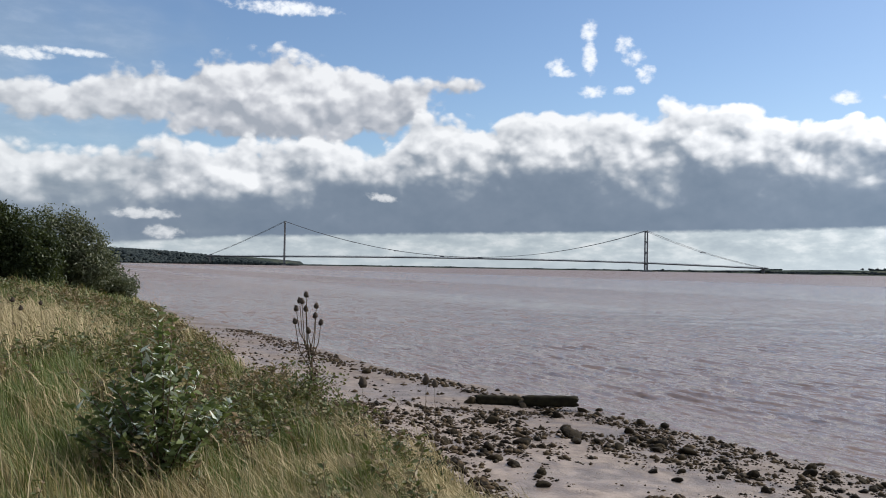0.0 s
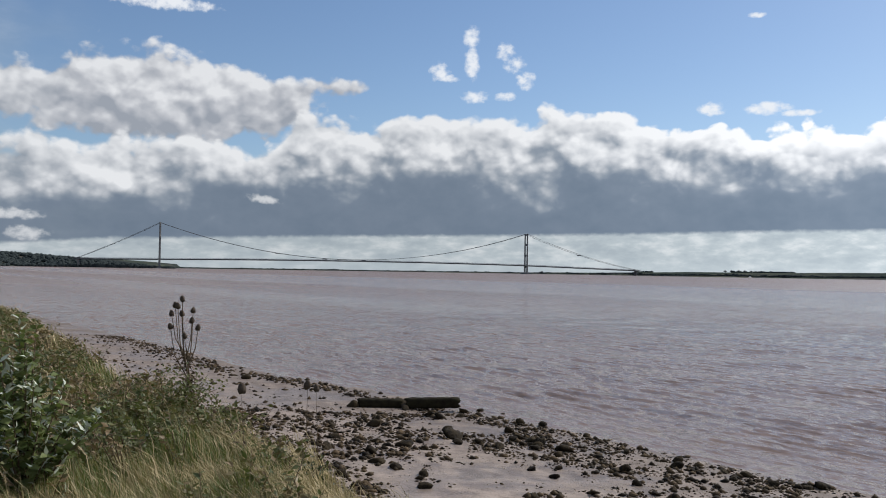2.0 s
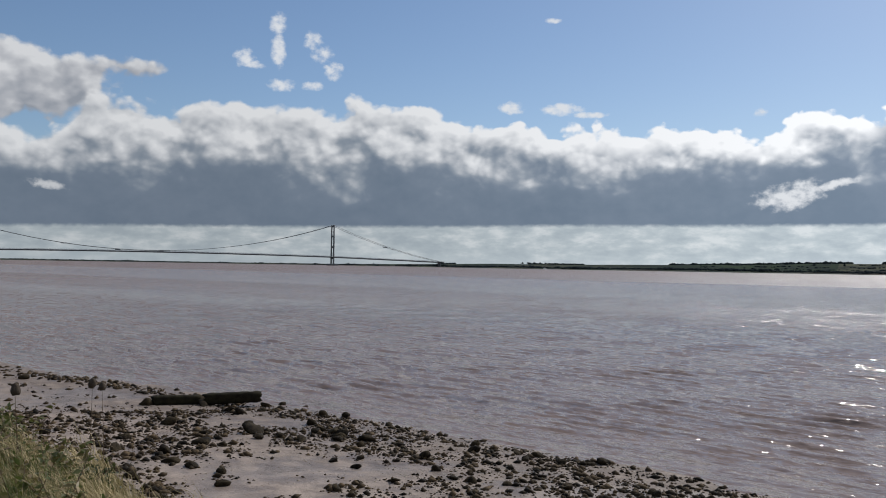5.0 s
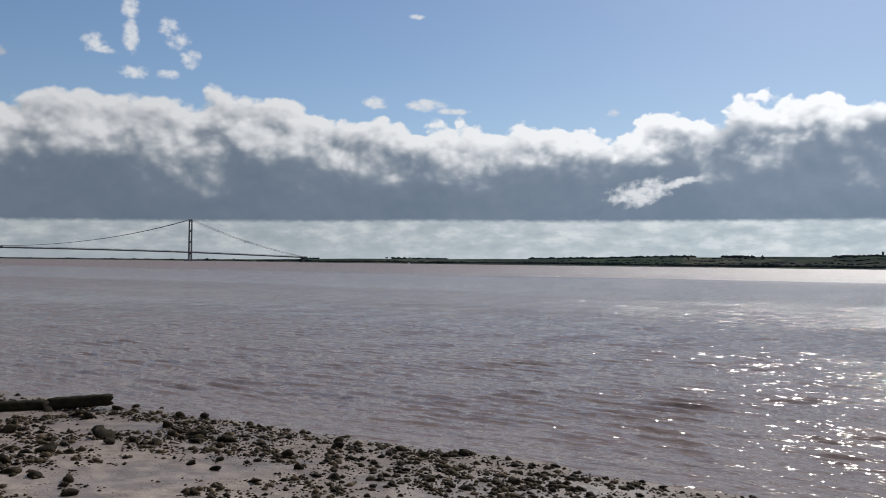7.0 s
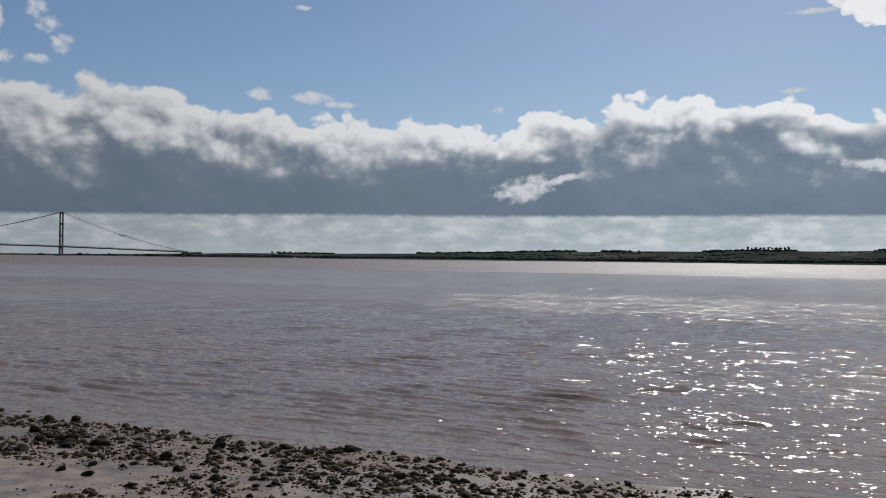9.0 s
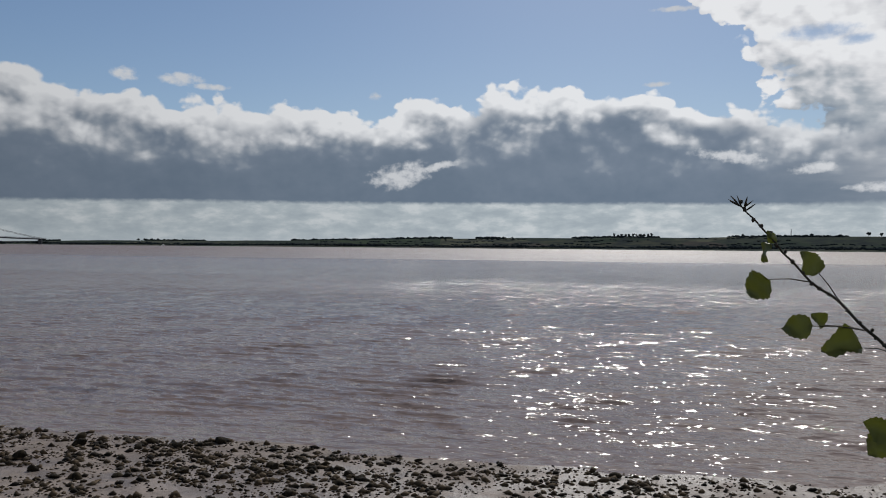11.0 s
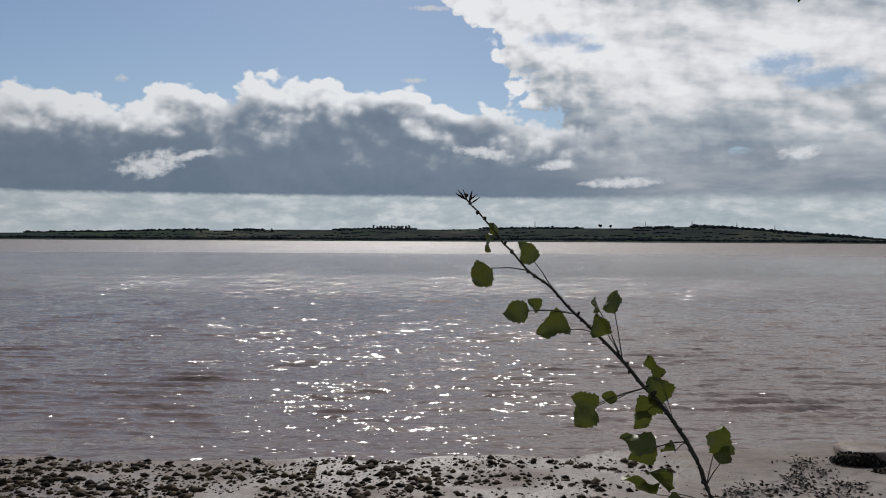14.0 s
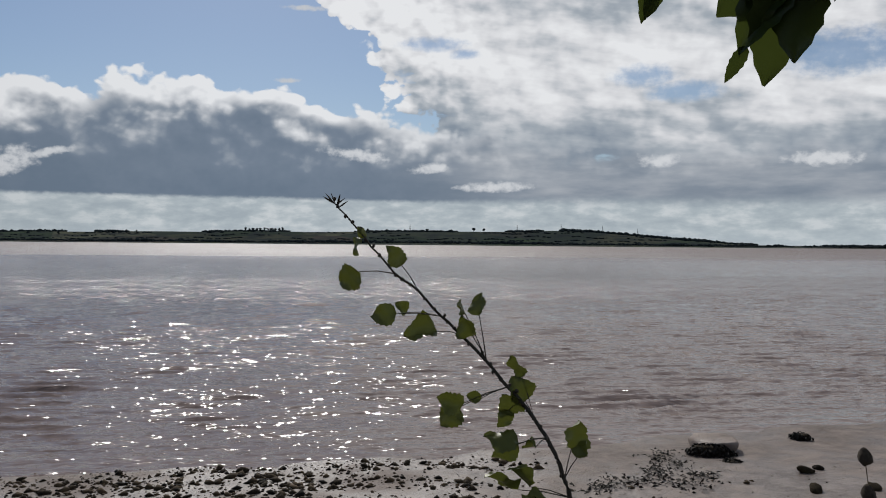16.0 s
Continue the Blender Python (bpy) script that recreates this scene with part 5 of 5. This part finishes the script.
# ---- bushes and trees at the end of the bank ----
def tree(name, at, label, blobs, n, size, mat, lean=0.0):
    """blobs: centre and radii of the crown's masses; limbs reach into each; leaves sit in clumps on them."""
    tr = thing(name, at, label, "tree")
    hs, h = Heap(), Heap()
    root = np.zeros(3)
    for cx, cy, cz, rx, rz in blobs:
        c = np.array([cx, cy, cz * 0.78])
        rz = rz * 0.80
        fork = np.array([cx * 0.25, cy * 0.25, cz * 0.35])
        hs.tube([root, fork, c], [0.14, 0.10, 0.04], 6)
        for _ in range(7):
            d = unit(rng.normal(size=3)) * np.array([rx, rx, rz]) * rng.uniform(0.6, 1.0)
            hs.tube([c * 0.8 + fork * 0.2, c + d * 0.5, c + d], [0.04, 0.025, 0.008], 4)
        clumps = int(60 + 46 * rx * rz)
        u = unit(rng.normal(size=(clumps, 3)))
        rad = rng.uniform(0.55, 1.06, clumps)[:, None] * (1 + 0.16 * np.sin(u @ rng.normal(size=3) * 4)[:, None])
        cc = c + u * rad * np.array([rx, rx, rz])
        m = max(18, n // clumps)
        p = (cc[:, None] + rng.normal(0, 0.20, (clumps, m, 3)) * np.array([1, 1, 0.8])).reshape(-1, 3)
        p[:, 2] = np.maximum(p[:, 2], 0.05)
        ax = rng.normal(size=(len(p), 3)) + WIND
        leaves(h, p, ax, rng.uniform(0.7, 1.4, len(p)) * size, rng.uniform(0.45, 0.65, len(p)) * size)
    part("trunk", hs.mesh("trunk"), MAT_STEM, tr)
    part("crown", h.mesh("crown"), mat, tr)


def at_az(az, r):
    a = math.radians(az)
    return on_bank(r * math.sin(a), r * math.cos(a))


tree("hawthorn_tree", at_az(-29.2, 49), "dense dark green hawthorn bush at the end of the bank", ((-1.2, 0, 2.3, 2.2, 2.4), (0.9, 0.3, 2.8, 1.9, 2.4), (0.2, -0.6, 3.9, 1.3, 1.3), (2.4, -0.2, 1.6, 1.3, 1.7)), 9000, 0.17, MAT_HAW)
tree("hawthorn_tree", at_az(-33.5, 47), "dense dark green hawthorn bush at the end of the bank", ((-1.0, 0, 2.3, 2.2, 2.2), (1.2, 0.3, 2.6, 1.9, 2.2)), 7000, 0.18, MAT_HAW)
tree("willow_tree", at_az(-25.2, 51), "grey-leaved willow bush sloping down to the water's edge", ((-0.3, 0, 3.6, 1.5, 1.9), (0.9, 0.2, 3.0, 1.3, 1.7), (-0.9, 0.1, 2.0, 1.4, 1.8), (1.6, -0.2, 1.5, 1.2, 1.4)), 5600, 0.16, MAT_WILLOW)
tree("willow_tree", at_az(-22.8, 54), "low grey willow bush at the water's edge", ((0.0, 0, 1.3, 1.2, 1.3), (1.0, 0.3, 0.8, 0.8, 0.8), (-0.8, 0, 1.7, 1.1, 1.5)), 3400, 0.15, MAT_WILLOW)
tree("hawthorn_tree", at_az(-30.5, 60), "dense dark green bush behind the willow", ((0, 0, 2.2, 2.2, 2.4), (2.5, 0, 1.8, 2.0, 2.0), (4.5, 0, 1.2, 1.6, 1.5)), 5000, 0.18, MAT_HAW)


# ---- the poplar sapling before the water ----
EYE = np.array([0.15, -0.02, 3.735])


def sight(az, el, r):
    """A place r metres from the viewing spot, by bearing and elevation in degrees."""
    a, e = math.radians(az), math.radians(el)
    return EYE + r * np.array([math.sin(a) * math.cos(e), math.cos(a) * math.cos(e), math.sin(e)])


def broad_leaf(length, width, seed, teeth=9):
    """A rounded, toothed leaf with a folded blade, wavy edge and midrib, its foot at the origin, along +x."""
    r = np.random.default_rng(seed)
    n = teeth
    rows = []
    cup, twist = r.uniform(0.0, 0.8), r.uniform(-1.2, 1.2)
    bend = r.uniform(-0.45, 0.6)
    for i in range(n + 1):
        f = i / n
        w = width * 0.5 * (math.sin(math.pi * min(1.0, f * 0.97 + 0.03) ** 0.72) ** 0.8 if 0 < f < 1 else 0.03)
        row = []
        for s in (-1.0, -0.55, 0.0, 0.55, 1.0):
            ww = w * s * (1 + (0.15 if (i % 2 and abs(s) == 1) else 0))
            z = abs(s) * w * cup * 1.4 - bend * length * f * f + 0.17 * width * math.sin(f * 9 + s * 3 + seed) * abs(s) + twist * ww * f * 0.6
            row.append((f * length, ww, z))
        rows.append(row)
    v = np.array(rows).reshape(-1, 3)
    q = [(i * 5 + j, (i + 1) * 5 + j, (i + 1) * 5 + j + 1, i * 5 + j + 1) for i in range(n) for j in range(4)]
    return v, q


def frame_of(direction, up):
    x = unit(np.asarray(direction, float))
    y = unit(np.cross(np.asarray(up, float), x))
    z = np.cross(x, y)
    return np.stack([x, y, z], 1)


def sapling():
    r = 1.95
    line = [sight(az + 0.7, el, r) for az, el in ((63.8, 3.0), (65.1, 1.6), (66.5, -0.05), (68.15, -1.95), (69.8, -3.15), (71.45, -4.9), (72.75, -6.15), (74.75, -8.15), (76.05, -9.7), (77.55, -11.25), (78.8, -12.9), (79.8, -14.75), (80.4, -16.4))]
    foot = np.array(on_bank(2.22, -0.12))
    below = [line[-1] * 0.55 + foot * 0.45 + np.array([0.0, 0.04, 0.0]), foot]
    pts = line + below
    pl = thing("poplar_sapling", tuple(foot), "slender poplar sapling leaning over the bank with toothed green leaves", "sapling")
    pts = [p - foot for p in pts]
    fine = []
    for a, b in zip(pts[:-1], pts[1:]):
        for f in (0.0, 0.33, 0.67):
            fine.append(a + (b - a) * f + rng.normal(0, 0.0012, 3))
    fine.append(pts[-1])
    h = Heap()
    h.tube(fine, np.linspace(0.0016, 0.0062, len(fine)), 8)
    for i in range(0, len(fine) - 4, 1):  # buds and leaf scars
        blob(h, fine[i] + rng.normal(0, 0.003, 3), 0.0045, 0.0055, i)
    part("stem", h.mesh("stem"), MAT_STEM, pl, smooth=True)
    right = np.array([math.cos(radians(70)), -math.sin(radians(70)), 0])
    away = np.array([math.sin(radians(70)), math.cos(radians(70)), 0])
    # each: where its stalk leaves the stem, and the leaf's middle, by bearing and elevation; its length;
    # and how far the blade points up from its own stalk's line
    leafset = ((65.9, 0.7, 65.26, 0.04, 0.045, 0.0), (66.1, 0.5, 65.8, 0.95, 0.034, 0.0), (68.15, -1.95, 64.85, -2.33, 0.070, -0.5), (69.8, -3.15, 68.1, -0.65, 0.060, 0.0), (71.45, -4.9, 67.3, -4.85, 0.072, -0.15), (71.45, -4.9, 68.5, -4.3, 0.042, 0.6),
               (72.75, -6.15, 69.9, -6.1, 0.085, -0.1), (74.6, -8.0, 73.2, -5.5, 0.060, 0.0), (74.6, -8.0, 73.95, -3.95, 0.060, 0.3), (74.6, -8.0, 72.9, -4.2, 0.038, 0.2), (78.0, -11.9, 76.9, -8.15, 0.060, 0.2), (78.0, -11.9, 76.9, -9.75, 0.068, 0.0),
               (76.05, -9.7, 72.1, -10.55, 0.066, 0.5), (76.05, -9.7, 72.0, -11.8, 0.068, -0.3), (76.05, -9.7, 73.75, -10.4, 0.038, 0.4), (77.0, -10.7, 76.2, -11.0, 0.068, -0.4), (77.0, -10.7, 75.9, -11.9, 0.05, -0.6),
               (78.9, -13.0, 75.7, -13.1, 0.085, 0.3), (78.9, -13.0, 76.0, -14.1, 0.070, -0.2), (78.9, -13.0, 77.6, -13.65, 0.034, 0.3), (80.1, -15.6, 80.8, -12.7, 0.072, 0.3), (80.1, -15.6, 81.3, -13.7, 0.045, -0.1),
               (80.5, -16.8, 75.7, -16.0, 0.092, 0.3), (80.5, -16.8, 77.0, -15.6, 0.068, 0.6), (80.6, -17.0, 78.1, -17.4, 0.06, 0.0), (80.8, -17.6, 82.4, -17.6, 0.08, 0.0))
    dep = np.random.default_rng(5)
    for i, (a0, e0, a1, e1, L, lift) in enumerate(leafset):
        foot_l = sight(a0 + 0.7, e0, r) - foot
        d = dep.uniform(-0.03, 0.03)
        mid = sight(a1 + 0.7, e1, r + d) - foot
        run = mid - foot_l
        flat = run - away * (run @ away)
        heading = unit(unit(flat) + np.array([0, 0, lift]) + away * dep.uniform(-0.35, 0.35))
        base_l = mid - heading * L * 0.5
        h = Heap()
        h.tube([foot_l, foot_l * 0.5 + base_l * 0.5 + np.array([0, 0, 0.004]), base_l], [0.0016, 0.0013, 0.0010], 5)
        st = part("leaf_stalk", h.mesh("leaf_stalk"), MAT_STEM, pl)
        L = L * 0.96
        v, q = broad_leaf(L, L * dep.uniform(0.66, 1.0), 900 + i, 13)
        m = frame_of(heading, -away + 0.55 * np.array([0, 0, 1.0]) + dep.normal(0, 0.8, 3))
        part("leaf", mesh_np("leaf", v @ m.T + base_l, None, q), MAT_POPLAR, st, smooth=True)
    # the bare bud cluster at the tip
    tip = pts[0]
    for i in range(8):
        d = unit(np.array([0, 0, 0.6]) + right * (-0.9 + 0.22 * i) + rng.normal(0, 0.25, 3))
        h = Heap()
        b = pts[0] + (pts[1] - pts[0]) * 0.04 * i
        h.tube([b, b + d * 0.014, b + d * 0.030], [0.0012, 0.0022, 0.0004], 5)
        part("bud", h.mesh("bud"), MAT_STEM, pl)


sapling()


# ---- the tree whose twig hangs in from above ----
def overhanging_tree():
    r = 1.15
    foot = np.array(on_bank(1.25, -1.75))
    tr = thing("alder_tree", tuple(foot), "young tree whose dark green leafy twig hangs over the bank", "tree")
    crown = sight(112, 40, 1.75) - foot
    hang = sight(95.7, 19.0, r) - foot
    h = Heap()
    h.tube([np.zeros(3), crown * np.array([0.15, 0.15, 0.4]), crown * np.array([0.5, 0.5, 0.8]), crown], [0.055, 0.048, 0.036, 0.022], 9)
    part("trunk", h.mesh("trunk"), MAT_STEM, tr, smooth=True)
    h = Heap()
    h.tube([crown * np.array([0.5, 0.5, 0.8]), crown * 0.5 + hang * 0.5 + np.array([0, 0, 0.22]), hang + np.array([0, 0, 0.05]), hang], [0.016, 0.009, 0.005, 0.003], 6)
    h.tube([hang + np.array([0, 0, 0.05]), sight(88.5, 20.5, r) - foot, sight(85.9, 18.6, r) - foot], [0.004, 0.003, 0.002], 5)
    part("limb", h.mesh("limb"), MAT_STEM, tr, smooth=True)
    tips = ((94.6, 18.5, 93.3, 10.2, 0.052), (94.2, 18.3, 91.4, 13.0, 0.042), (91.8, 13.2, 90.4, 10.9, 0.012), (95.0, 18.6, 95.8, 14.5, 0.05), (94.6, 18.8, 90.3, 15.0, 0.05), (95.2, 18.8, 97.2, 15.6, 0.05),
            (95.0, 18.2, 94.7, 11.9, 0.045), (86.0, 18.6, 85.0, 15.0, 0.016), (86.1, 18.6, 85.7, 15.2, 0.02), (94.0, 19.0, 92.3, 14.2, 0.04), (95.4, 18.9, 99.0, 17.0, 0.045))
    dep = np.random.default_rng(11)
    away = np.array([math.sin(radians(93)), math.cos(radians(93)), 0])
    for i, (a0, e0, a1, e1, w) in enumerate(tips):
        b = sight(a0 + 1.2, e0, r + dep.uniform(-0.02, 0.02)) - foot
        t = sight(a1 + 1.2, e1, r + dep.uniform(-0.03, 0.03)) - foot
        L = float(np.linalg.norm(t - b))
        v, q = broad_leaf(L, w * 1.5, 700 + i, 11)
        v[:, 2] *= 0.5
        m = frame_of(t - b, -away + dep.normal(0, 0.35, 3))
        part("leaf", mesh_np("leaf", v @ m.T + b, None, q), MAT_DARKLEAF, tr, smooth=True)


overhanging_tree()


# ---- the white boat off the far shore ----
def far_boat():
    x, y = far_point(27.72, 2780)
    boat = thing("motor_boat", (x, y, 0), "small white motor boat moored off the far shore", "boat")
    bm = bmesh.new()
    bmesh.ops.create_cube(bm, size=1.0)
    for v in bm.verts:
        k = 1.0 if v.co.z > 0 else 0.7
        v.co = (v.co.x * 11 * k, v.co.y * 4 * k, v.co.z * 3.2 + 1.0)
    bmesh.ops.bevel(bm, geom=bm.edges[:], offset=0.5, segments=2, affect="EDGES")
    part("hull", bm, MAT_WHITE, boat)
    bm = bmesh.new()
    bmesh.ops.create_cube(bm, size=1.0)
    for v in bm.verts:
        k = 1.0 if v.co.z < 0 else 0.75
        v.co = (v.co.x * 5 * k, v.co.y * 3 * k, v.co.z * 2.6 + 3.8)
    bmesh.ops.bevel(bm, geom=bm.edges[:], offset=0.3, segments=2, affect="EDGES")
    part("cabin", bm, MAT_WHITE, boat)


far_boat()
